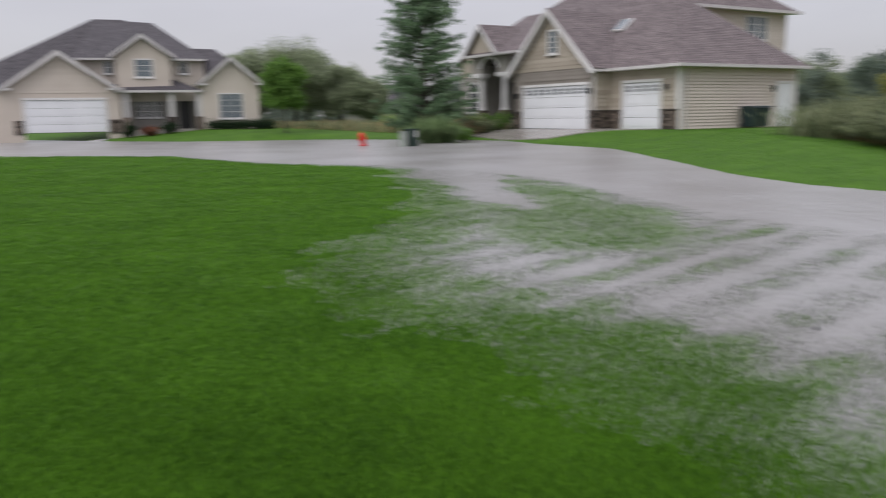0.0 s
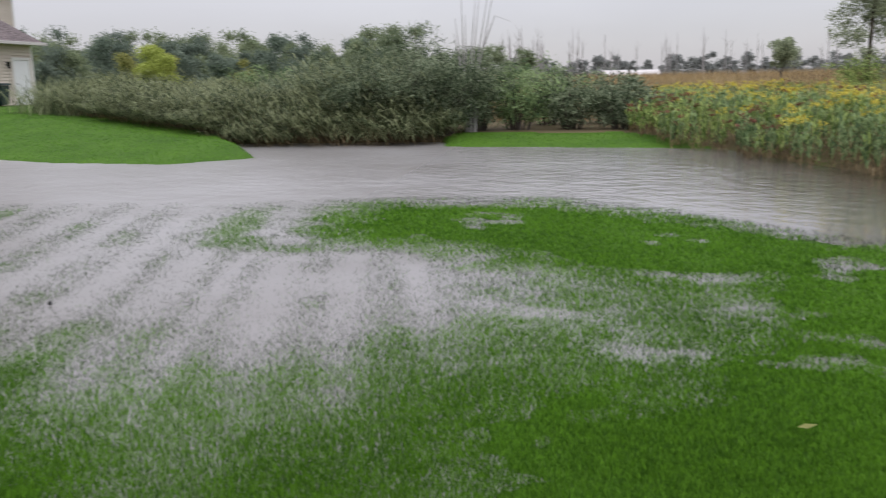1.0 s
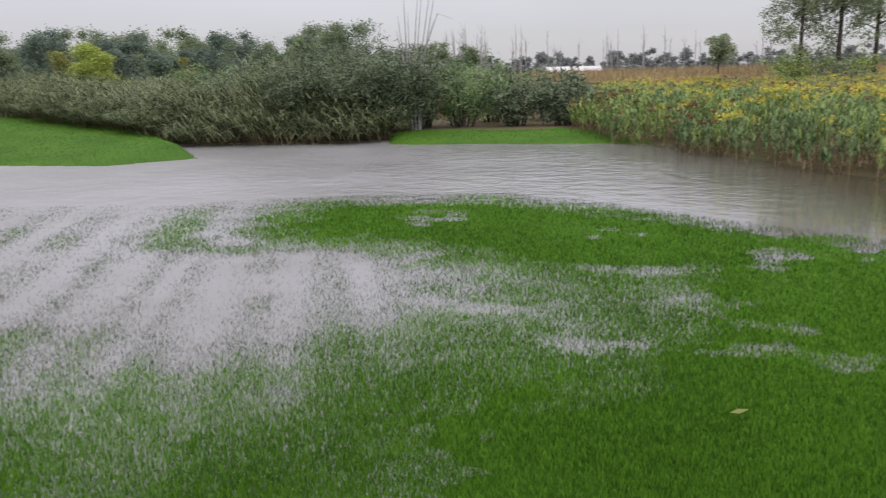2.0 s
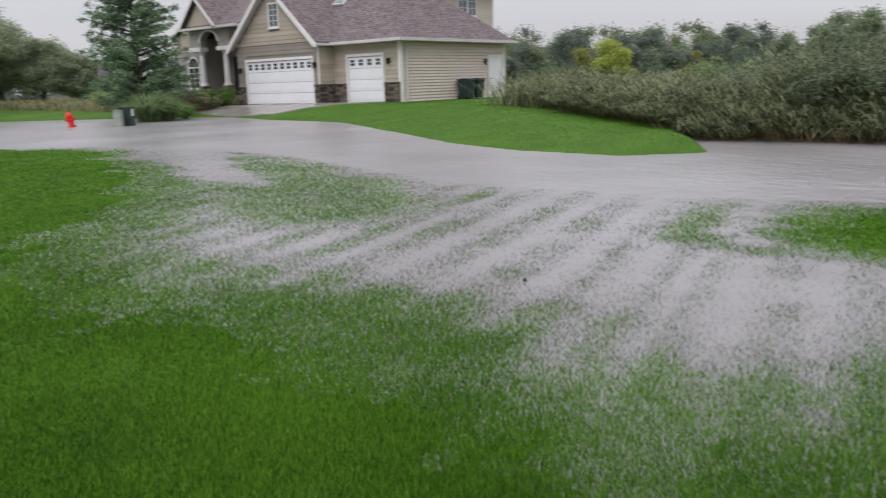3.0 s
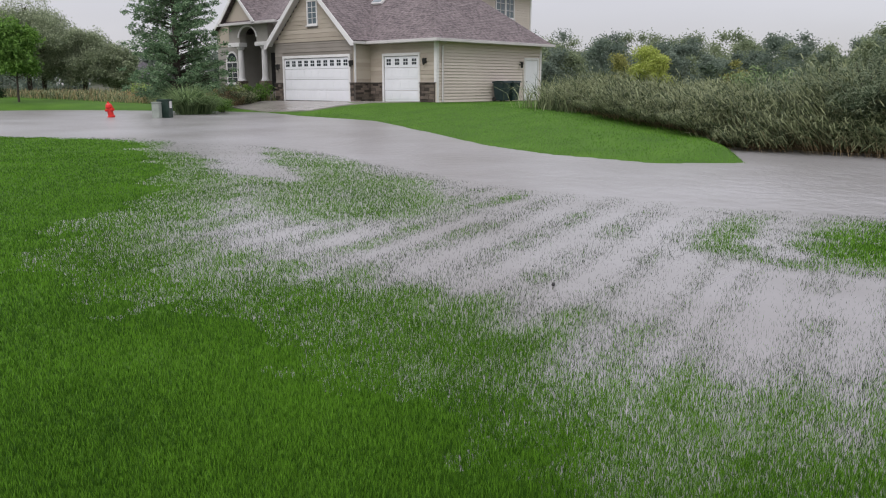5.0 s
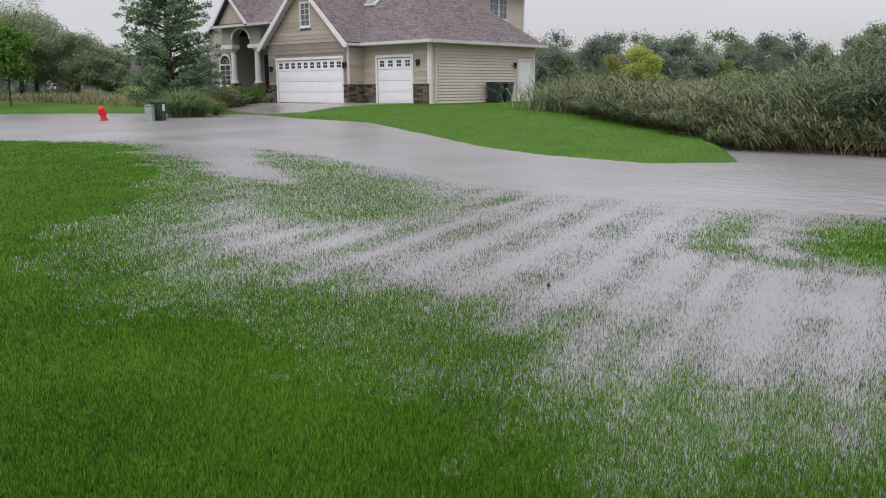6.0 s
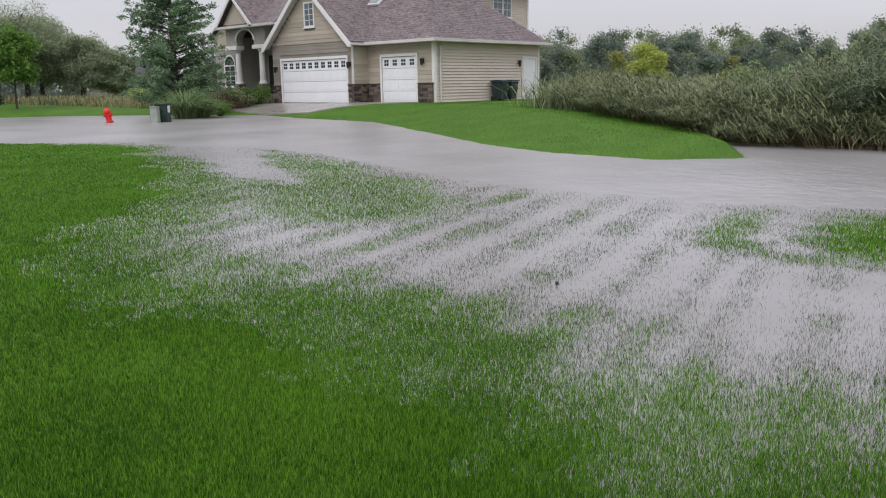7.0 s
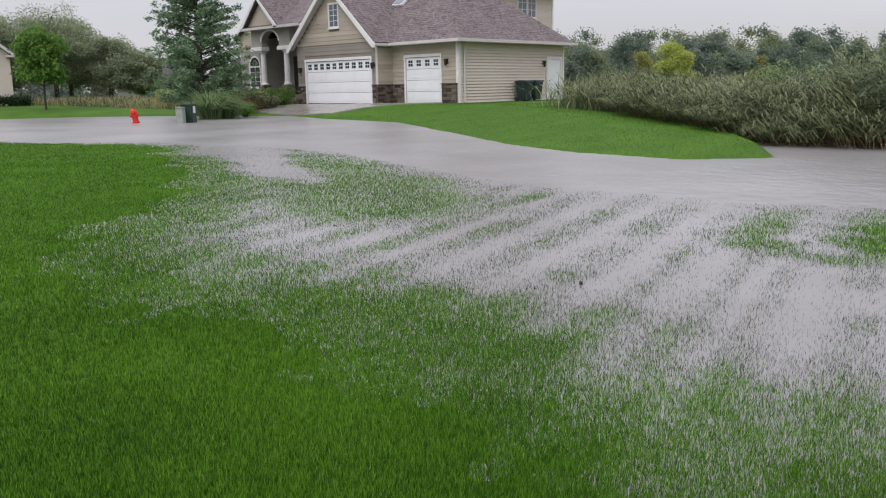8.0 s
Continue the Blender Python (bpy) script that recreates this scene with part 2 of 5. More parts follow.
def prism(points, axis, a, b, bm=None):
    """A polygon in a plane across the axis ('x': points are (y, z), 'y': (x, z), 'z': (x, y)), drawn out from a to b."""
    bm = bm or bmesh.new()
    put = {"x": lambda p, q: (q, p[0], p[1]), "y": lambda p, q: (p[0], q, p[1]), "z": lambda p, q: (p[0], p[1], q)}[axis]
    lo = [bm.verts.new(put(p, a)) for p in points]
    hi = [bm.verts.new(put(p, b)) for p in points]
    n = len(points)
    bm.faces.new(lo)
    bm.faces.new(hi[::-1])
    for i in range(n):
        bm.faces.new((lo[i], lo[(i + 1) % n], hi[(i + 1) % n], hi[i]))
    return bm


def lathe(profile, n=20, centre=(0, 0), bm=None):
    """A turned form from (radius, height) pairs."""
    bm = bm or bmesh.new()
    rings = []
    for r, z in profile:
        rings.append([bm.verts.new((centre[0] + r * math.cos(2 * math.pi * i / n), centre[1] + r * math.sin(2 * math.pi * i / n), z)) for i in range(n)])
    for lo, hi in zip(rings, rings[1:]):
        for i in range(n):
            bm.faces.new((lo[i], lo[(i + 1) % n], hi[(i + 1) % n], hi[i]))
    bm.faces.new(rings[0][::-1])
    bm.faces.new(rings[-1])
    return bm


def tube(pts, radii, n=7, bm=None):
    """A tapered limb along points."""
    bm = bm or bmesh.new()
    rings = []
    for i, p in enumerate(pts):
        d = (Vector(pts[min(i + 1, len(pts) - 1)]) - Vector(pts[max(i - 1, 0)])).normalized()
        a = d.orthogonal().normalized()
        b = d.cross(a)
        rings.append([bm.verts.new(Vector(p) + radii[i] * (math.cos(2 * math.pi * k / n) * a + math.sin(2 * math.pi * k / n) * b)) for k in range(n)])
    for lo, hi in zip(rings, rings[1:]):
        for k in range(n):
            bm.faces.new((lo[k], lo[(k + 1) % n], hi[(k + 1) % n], hi[k]))
    bm.faces.new(rings[0][::-1])
    bm.faces.new(rings[-1])
    return bm


def slab(a, b, c, d, thick):
    """A flat four-cornered slab (roof plane) with thickness downwards."""
    bm = bmesh.new()
    top = [bm.verts.new(p) for p in (a, b, c, d)] if d is not None else [bm.verts.new(p) for p in (a, b, c)]
    low = [bm.verts.new(v.co - Vector((0, 0, thick))) for v in top]
    bm.faces.new(top)
    bm.faces.new(low[::-1])
    n = len(top)
    for i in range(n):
        bm.faces.new((top[i], low[i], low[(i + 1) % n], top[(i + 1) % n]))
    return bm


# ---- plan fields ----
def value_noise(x, y, seed=0):
    xi, yi = np.floor(x).astype(np.int64), np.floor(y).astype(np.int64)
    fx, fy = x - xi, y - yi
    fx, fy = fx * fx * (3 - 2 * fx), fy * fy * (3 - 2 * fy)

    def h(a, b):
        k = (a * 374761393 + b * 668265263 + seed * 974634533) & 0xFFFFFFFF
        k = ((k ^ (k >> 13)) * 1274126177) & 0xFFFFFFFF
        return ((k ^ (k >> 16)) & 0xFFFF) / 65535.0
    return (h(xi, yi) * (1 - fx) + h(xi + 1, yi) * fx) * (1 - fy) + (h(xi, yi + 1) * (1 - fx) + h(xi + 1, yi + 1) * fx) * fy


def fractal(x, y, scale, seed=0):
    return 0.5 * value_noise(x * scale, y * scale, seed) + 0.3 * value_noise(x * scale * 2.1, y * scale * 2.1, seed + 1) + 0.2 * value_noise(x * scale * 4.3, y * scale * 4.3, seed + 2)


def signed_distance(poly, x, y):
    """Distance to a polygon in the plan, negative inside."""
    best, inside = np.full(x.shape, 1e9), np.zeros(x.shape, bool)
    for (ax, ay), (bx, by) in zip(poly, poly[1:] + poly[:1]):
        ex, ey = bx - ax, by - ay
        t = np.clip(((x - ax) * ex + (y - ay) * ey) / (ex * ex + ey * ey), 0, 1)
        best = np.minimum(best, np.hypot(x - ax - t * ex, y - ay - t * ey))
        cross = (ay > y) != (by > y)
        inside ^= cross & (x < ex * (y - ay) / (by - ay if by != ay else 1e-9) + ax)
    return np.where(inside, -best, best)


def smooth(a, b, v):
    t = np.clip((v - a) / (b - a), 0, 1)
    return t * t * (3 - 2 * t)


NEAR_X = [-90, -60, -42, -37, -30, -24.4, -21.2, -16.2, -14, -9.4, -6.5, -4, -1.5, 0, 1.3, 2.0, 2.8, 5, 9, 40]
NEAR_Y = [-30, -11, 0, 2, 7.8, 8.6, 10.6, 11.2, 11.2, 9.7, 8.9, 9.1, 9.8, 9.8, 8.9, 8.1, 7.3, 5.5, 3, -12]
FAR_X = [-120, -75, -58, -52, -48, -43, -40, -36, -33.5, -31, -24, -17, -12.1, -9.6, -7.1, -5.85, -5.5, -3.0, -2.7, 1.9, 3, 3.6, 4.2, 4.6, 6, 9, 40]
FAR_Y = [-14, 3, 9.5, 13, 20, 23.0, 24.6, 25.4, 24.6, 23.7, 22.2, 17.9, 14.8, 13.8, 13.5, 14.7, 17.1, 17.6, 17.1, 16.6, 16.2, 14, 12.4, 11, 9.5, 7.4, -8]
WET = [(-20.5, 11.2), (-17, 9.0), (-13.9, 8.0), (-10.6, 6.0), (-8.7, 4.5), (-8.0, 3.6), (-6.8, 2.9), (-5.7, 2.75), (-4.5, 2.9), (-3.2, 3.0), (-2.56, 2.75), (-1.7, 2.6), (-1.0, 2.55), (-0.4, 2.9), (0.1, 3.6), (0.6, 4.3), (1.0, 4.9), (1.3, 6.0), (1.4, 11), (-9, 11), (-14, 11.6), (-16, 11.6)]
TRACKS = [(-9.1, 0.14), (-8.4, 0.12), (-7.7, 0.16), (-7.1, 0.12), (-6.4, 0.15), (-5.7, 0.13), (-5.05, 0.16), (-4.4, 0.15), (-3.75, 0.12), (-3.1, 0.16), (-2.45, 0.13), (-1.78, 0.15), (-1.24, 0.17), (-0.82, 0.09), (-0.42, 0.17), (0.12, 0.12), (0.62, 0.10)]   # open wheel tracks between the mown strips
TUFT = [(-2.35, 6.6), (-2.05, 6.5), (-0.9, 6.45), (-0.4, 5.9), (0.3, 5.5), (1.1, 4.9), (3.0, 6), (1.6, 10.6), (-3.0, 10.2)]
TUFT_EDGE = [(-3.15, 6.5), (-3.8, 9.0), (-3.0, 9.5), (-3.15, 8.5), (-2.65, 7.1), (-2.5, 6.5)]
ISLAND = [(-15.6, 10.8), (-13.9, 11.5), (-10, 10.5), (-8.4, 9.6), (-6.1, 7.0), (-6.0, 5.8), (-6.5, 5.2), (-7.8, 5.1), (-10.7, 6.7)]
INLET = [(-20.8, 11.6), (-17, 9.1), (-13.9, 8.15), (-11.4, 7.3), (-9.7, 7.1), (-9.8, 7.6), (-12.6, 9.1), (-16, 10.9), (-17, 12.0)]
HOLLOWS = [(-0.55, 7.95, 0.42), (-2.7, 7.9, 0.40), (0.14, 4.9, 0.45), (1.13, 5.84, 0.30), (1.35, 4.96, 0.38), (1.65, 4.1, 0.42), (0.7, 4.18, 0.35), (1.2, 7.6, 0.4), (2.2, 6.2, 0.35)]


def hollows(x, y):
    """Shallow dips in the turf where water shows between the blades, 0 to 1."""
    d = np.zeros(x.shape)
    rag = 2.4 * (fractal(x, y, 2.6, 33) - 0.5)
    for hx, hy, hr in HOLLOWS:
        d = np.maximum(d, smooth(1.5, 0.25, np.hypot(x - hx, 0.85 * (y - hy)) / hr + rag))
    return d * smooth(0.36, 0.62, fractal(1.1 * x + 0.3 * y, 2.6 * y, 1.6, 35))


def grass_cover(x, y):
    """How dense the turf stands out of the water on the near lawn, 0 to 1."""
    warp = 0.7 * (fractal(x, y, 0.9, 5) - 0.5)
    sw = signed_distance(WET, x + warp, y + 0.6 * warp) + 0.9 * (fractal(x, y, 1.9, 9) - 0.5)
    g = 0.10 + 0.90 * smooth(-2.1, -0.35, sw)
    u = x + 0.27 * y + 0.16 * (fractal(x, y, 0.6, 21) - 0.5)
    lane = np.zeros(x.shape)
    for c, w in TRACKS:
        lane = np.maximum(lane, np.exp(-((u - c) / w) ** 2))
    strip = 1 - lane
    inner = 0.035 + 0.30 * strip ** 1.2 * smooth(0.20, 0.55, fractal(x, y, 1.3, 31)) + 0.20 * smooth(0.46, 0.68, fractal(x, y, 2.3, 41)) * (0.4 + 0.6 * strip) + 0.27 * smooth(-3.6, -6.5, x) * (0.3 + 0.7 * strip)
    deep = smooth(-1.0, -2.1, sw)
    g = g * (1 - deep) + inner * deep
    g = g * (1 - 0.45 * lane * smooth(-0.1, -1.2, sw))
    for poly, top, soft in ((TUFT, 0.97, 0.4), (TUFT_EDGE, 0.86, 0.3), (ISLAND, 0.97, 0.9)):
        g = np.maximum(g, top * smooth(soft, -soft, signed_distance(poly, x + 0.5 * warp, y) + 0.7 * (fractal(x, y, 2.2, 51) - 0.5)))
    shore = np.interp(x, NEAR_X, NEAR_Y) - y
    g = g * (1 - 0.72 * smooth(1.2, 0.0, shore + 1.6 * (fractal(0.5 * x, y, 2.0, 81) - 0.5)))
    patch = smooth(0.54, 0.68, fractal(x, y, 1.6, 61)) * smooth(2.2, 0.6, np.abs(sw))
    g = g * (1 - 0.20 * patch) * (1 - 0.5 * hollows(x, y))
    g = g * (1 - 0.9 * smooth(0.3, -0.3, signed_distance(INLET, x + 0.8 * warp, y + 0.5 * warp) + 0.9 * (fractal(0.6 * x, y, 1.8, 83) - 0.35)))
    return g


POOL = [(-5.75, 14.9), (-7.5, 17.2), (-8.0, 18.2), (-2.95, 18.2), (-2.9, 17.2), (-4.5, 15.5)]


def ground_height(x, y):
    sn = 0.85 * (np.interp(x, NEAR_X, NEAR_Y) - y)                # land on the near side
    sf = 0.85 * (y - np.interp(x, FAR_X, FAR_Y))                  # land on the far side
    wob = fractal(x, y, 0.35, 71) - 0.5
    rag = fractal(x, y, 3.2, 13) - 0.5
    sw = signed_distance(WET, x, y) + 1.1 * (fractal(x, y, 1.5, 9) - 0.5) + 0.6 * rag
    near = -0.026 + 0.032 * smooth(-1.1, 0.95, sw) + 0.010 * np.clip(sw - 1.2, 0, 9) + 0.012 * rag * smooth(-0.8, 1.0, sw)
    tuft = signed_distance(TUFT, x, y) + 0.9 * (fractal(x, y, 1.6, 15) - 0.5) + 0.5 * rag
    near = np.maximum(near, -0.028 + 0.033 * smooth(0.2, -0.9, tuft)) - 0.014 * hollows(x, y)
    near = near * smooth(0.1, 1.2, sn + 0.8 * wob + 0.6 * rag) - 0.016 * smooth(1.3, 0.3, sn + 1.2 * wob + 1.0 * rag) - 0.10 * smooth(0.35, -0.6, sn + 0.5 * wob)
    cap = np.interp(x, [-80, -60, -48, -36, -22, -12, -6, 2, 8], [0.66, 0.66, 0.25, 0.54, 0.54, 0.40, 0.16, 0.14, 0.3])
    far = np.minimum(cap, np.interp(x, [-46, -41, -31, -27], [0.105, 0.17, 0.17, 0.105]) * sf) + 0.05 * wob * smooth(0.5, 4, sf) + 0.004 * np.clip(np.hypot(x, y) - 60, 0, 150) * (x > -50)
    far = np.where(sf > 0, far, np.maximum(-0.25, 0.12 * sf)) - 0.6 * smooth(0.3, -0.3, signed_distance(POOL, x, y))
    return np.where(sn > 0, near, np.maximum(far, -0.25) + np.where(sf <= 0, -0.02, 0.0))


# ---- ground: one sheet to the horizon ----
def build_ground():
    ang = np.concatenate([np.linspace(-40, 106, 470), np.linspace(106, 320, 60)[1:-1]])
    rad = np.concatenate([[0.3], np.geomspace(0.8, 90, 215), np.geomspace(95, 4500, 24)])
    a, r = np.meshgrid(np.radians(ang), rad)
    x, y = -r * np.sin(a), r * np.cos(a)
    z = np.where(r < 300, ground_height(x, y), 0.75)
    ground_v = np.stack([x, y, z], -1).reshape(-1, 3)
    nr, na = x.shape
    i, j = np.meshgrid(np.arange(nr - 1), np.arange(na), indexing="ij")
    k = (j + 1) % na
    quads = np.stack([i * na + j, i * na + k, (i + 1) * na + k, (i + 1) * na + j], -1).reshape(-1, 4)
    hub = len(ground_v)
    ground_v = np.concatenate([ground_v, [[0, 0, 0.06]]])
    j = np.arange(na)
    quads = np.concatenate([quads, np.stack([np.full(na // 2, hub), (j[::2][:na // 2] + 2) % na, (j[::2][:na // 2] + 1) % na, j[::2][:na // 2]], -1)])
    me = mesh_np("ground", ground_v, quads, M_LAWN)
    me.materials.append(M_FIELD)
    c = ground_v[quads].mean(1)
    field = ((c[:, 1] > np.interp(c[:, 0], [-60, -21, -17, -12, -9.3, -7.6, -5.8, -3, -2.6, 1.2, 2.6, 3.2, 4.2, 6, 9], [36, 36, 27.5, 21.6, 18.9, 17.4, 15.0, 17.6, 19.4, 19.4, 17.2, 13.5, 11.5, 9.0, 6.5])) & (c[:, 0] > -24)) | (np.hypot(c[:, 0], c[:, 1]) > 100)
    me.polygons.foreach_set("material_index", field.astype(np.int32))
    me.polygons.foreach_set("use_smooth", np.ones(len(quads), bool))
    return tagged(new("ground", me), "sodden green lawn sloping into flood water, rough marsh beyond", "ground", kind="structure")


build_ground()
bm = bmesh.new()
bm.faces.new([bm.verts.new(p) for p in ((-130, -60, 0), (45, -60, 0), (45, 27, 0), (-130, 27, 0))])
flood = bpy.data.meshes.new("water")
bm.to_mesh(flood)
bm.free()
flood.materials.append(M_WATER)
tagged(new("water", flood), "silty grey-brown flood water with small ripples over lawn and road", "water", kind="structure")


# ---- turf: blades on the near lawn ----
def build_turf():
    n = 1950000
    r = 1.75 * (34 / 1.75) ** (rng.random(n) ** 1.0)
    a = np.radians(rng.uniform(-33, 94, n))
    back = np.random.default_rng(12)                      # the lawn behind and under the eye
    r = np.concatenate([r, 9 * back.random(170000) ** 0.5, 1.75 * back.random(12000) ** 0.5])
    a = np.concatenate([a, np.radians(back.uniform(94, 327, 170000)), back.uniform(0, 6.283, 12000)])
    x, y = -r * np.sin(a), r * np.cos(a)
    keep = (np.interp(x, NEAR_X, NEAR_Y) - y) > -0.12
    x, y, r = x[keep], y[keep], r[keep]
    g = grass_cover(x, y)
    keep = rng.random(len(x)) < np.clip(0.014 + 1.0 * g ** 0.85, 0, 1)
    x, y, r, g = x[keep], y[keep], r[keep], g[keep]
    m = len(x)
    z = ground_height(x, y) - 0.004
    tall = rng.uniform(0.014, 0.036, m) * (0.85 + 0.3 * fractal(x, y, 0.8, 91)) * (0.75 + 0.35 * g) + np.clip(-z, 0, 0.04)
    wide = 0.00175 * (np.maximum(r, 2.2) / 2.4) ** 0.72 * rng.uniform(0.7, 1.3, m) * (0.72 + 0.62 * g)
    turn = rng.uniform(0, 2 * np.pi, m)
    lean = rng.uniform(0, 0.55, m) * tall
    way = rng.uniform(0, 2 * np.pi, m)
    wx, wy = wide * np.cos(turn), wide * np.sin(turn)
    v = np.empty((m, 3, 3), np.float32)
    v[:, 0] = np.stack([x - wx, y - wy, z], -1)
    v[:, 1] = np.stack([x + wx, y + wy, z], -1)
    v[:, 2] = np.stack([x + lean * np.cos(way), y + lean * np.sin(way), z + tall], -1)
    # where turf is sparse, most blades take the painted silhouette colour
    silhouetted = rng.random(m) < 0.92 * smooth(0.75, 0.25, g)
    for sel, mat, lab in ((~silhouetted, M_BLADE, "mown green grass blades rising out of shallow flood water"), (silhouetted, M_BLADE_SILHOUETTE, "sparse grass blades standing in flood water, painted dark as silhouettes against it")):
        c = v[sel].reshape(-1, 3)
        tagged(new("grass", mesh_np("grass", c, np.arange(len(c)).reshape(-1, 3), mat)), lab, "grass", kind="stuff")


build_turf()


def build_far_turf():
    n = 330000
    x, y = rng.uniform(-36, 6, n), rng.uniform(13, 31, n)
    s = 0.85 * (y - np.interp(x, FAR_X, FAR_Y))
    top = np.interp(x, [-36, -31, -28, -21, -17, -12, -9.3, -7.6, -5.8, -3, -2.7, 1.2, 2.6], [22, 24.4, 31, 31, 27, 21.4, 18.7, 17.2, 14.9, 17.4, 19, 19, 16.8])
    keep = (s > 0.02) & (y < top) & (rng.random(n) < np.clip(17 / np.hypot(x, y), 0.2, 1) ** 1.2)
    x, y = x[keep], y[keep]
    m = len(x)
    r = np.hypot(x, y)
    z = ground_height(x, y) - 0.004
    wide, turn, way = 0.0014 * (r / 2.4) ** 0.7, rng.uniform(0, 6.283, m), rng.uniform(0, 6.283, m)
    tall = rng.uniform(0.018, 0.04, m)
    v = np.empty((m, 3, 3), np.float32)
    v[:, 0] = np.stack([x - wide * np.cos(turn), y - wide * np.sin(turn), z], -1)
    v[:, 1] = np.stack([x + wide * np.cos(turn), y + wide * np.sin(turn), z], -1)
    v[:, 2] = np.stack([x + 0.02 * np.cos(way), y + 0.02 * np.sin(way), z + tall], -1)
    ob = new("grass", mesh_np("grass", v.reshape(-1, 3), np.arange(3 * m).reshape(-1, 3), M_BLADE))
    tagged(ob, "mown green grass on the slope between flood and house", "grass", kind="stuff")


build_far_turf()


# ---- house building ----
def window(house, m, x0, x1, z0, z1, nx=2, nz=3, pane=None, label="white-framed window with dark panes", trim=0.09):
    """A window on a wall face in the plane y = 0 of m, outward -y: frame, sill, panes and muntins."""
    cx, cz = (x0 + x1) / 2, (z0 + z1) / 2
    bm = box(x0, x0 + trim, -0.06, 0.02, z0, z1)
    box(x1 - trim, x1, -0.06, 0.02, z0, z1, bm=bm)
    box(x0 + trim, x1 - trim, -0.06, 0.02, z1 - trim, z1, bm=bm)
    box(x0 + trim, x1 - trim, -0.06, 0.02, z0, z0 + trim, bm=bm)
    w = part("window", bm, M_TRIM, house, label)
    w.matrix_basis = m
    part("window_sill", box(x0 - 0.06, x1 + 0.06, -0.12, 0.01, z0 - 0.06, z0 - 0.002, 0.01), M_TRIM, w)
    a0, a1, b0, b1 = x0 + trim, x1 - trim, z0 + trim, z1 - trim
    mun = bmesh.new()
    for i in range(1, nx):
        x = a0 + (a1 - a0) * i / nx
        box(x - 0.016, x + 0.016, -0.045, -0.012, b0, b1, bm=mun)
    for k in range(1, nz):
        z = b0 + (b1 - b0) * k / nz
        box(a0, a1, -0.042, -0.014, z - 0.014, z + 0.014, bm=mun)
    if nx > 1 or nz > 1:
        part("muntin", mun, M_TRIM, w)
    else:
        mun.free()
    for i in range(nx):
        for k in range(nz):
            part("pane", box(a0 + (a1 - a0) * i / nx + 0.004, a0 + (a1 - a0) * (i + 1) / nx - 0.004, -0.02, -0.006, b0 + (b1 - b0) * k / nz + 0.004, b0 + (b1 - b0) * (k + 1) / nz - 0.004), pane or M_GLASS, w)
    return w


def garage_door(house, m, x0, x1, z1, groups, label):
    """A sectional door with four rows of pressed panels, a row of small four-light windows, and its white casing."""
    bm = box(x0, x0 + 0.11, -0.07, 0.03, 0, z1)
    box(x1 - 0.11, x1, -0.07, 0.03, 0, z1, bm=bm)
    box(x0 + 0.11, x1 - 0.11, -0.07, 0.03, z1 - 0.14, z1, bm=bm)
    d = part("garage_door", bm, M_TRIM, house, label)
    d.matrix_basis = m
    a0, a1, top = x0 + 0.13, x1 - 0.13, z1 - 0.15
    h = (top - 0.03) / 4
    cols = max(4, round((a1 - a0) / 0.62))
    for k in range(4):
        bm = box(a0, a1, 0.0, 0.04, 0.03 + k * h, 0.03 + (k + 1) * h - 0.014, 0.006)
        if k < 3:
            for i in range(cols):
                w = (a1 - a0) / cols
                box(a0 + i * w + 0.06, a0 + (i + 1) * w - 0.06, -0.012, 0.005, 0.03 + k * h + 0.10, 0.03 + (k + 1) * h - 0.12, 0.008, bm=bm)
        part("door_panel", bm, M_DOOR, d)
    part("door_seal", box(a0, a1, -0.005, 0.04, 0.0, 0.028), M_BLACK, d, "black rubber bottom seal")
    for i in range(groups):
        c = a0 + (a1 - a0) * (i + 0.5) / groups
        z = 0.03 + 3.5 * h
        bm = bmesh.new()
        for sx in (-1, 1):
            for sz in (-1, 1):
                box(c + sx * 0.085 - 0.068, c + sx * 0.085 + 0.068, -0.014, 0.0, z + sz * 0.085 - 0.066, z + sz * 0.085 + 0.066, bm=bm)
        part("glazing", bm, M_GLASS, d, "four small dark door lights")
    return d


def boards(wall, x0, x1, z0, z1, step, mat, holes=(), limits=None, lip=0.024):
    """Lapped boards on a wall's face (outward -y), cut round openings; limits(z) narrows the rows under a gable."""
    z = z0
    while z < z1 - 0.02:
        top = min(z + step, z1)
        lo, hi = (x0, x1) if limits is None else limits(0.5 * (z + top))
        spans = [(lo, hi)]
        for hx0, hx1, hz0, hz1 in holes:
            if hz0 < top - 0.02 and hz1 > z + 0.02:
                spans = [s for a, b in spans for s in ((a, min(b, hx0)), (max(a, hx1), b)) if s[1] - s[0] > 0.04]
        for a, b in spans:
            if b - a > 0.05:
                part("siding_board", prism([(-lip, z), (-lip, z + 0.012), (-0.008, top), (0.004, top), (0.004, z)], "x", a, b), mat, wall)
        z = top


def stones(veneer, x0, x1, z0, z1):
    """Ledge stones of uneven size on a face (outward -y)."""
    z = z0
    while z < z1 - 0.04:
        h = min(random.uniform(0.09, 0.17), z1 - z)
        x = x0
        while x < x1 - 0.02:
            w = min(random.uniform(0.16, 0.46), x1 - x)
            if x1 - x - w < 0.09:
                w = x1 - x
            part("stone", box(x + 0.006, x + w - 0.006, -random.uniform(0.07, 0.105), -0.02, z + 0.006, z + h - 0.006, 0.008), M_STONE, veneer)
            x += w
        z += h


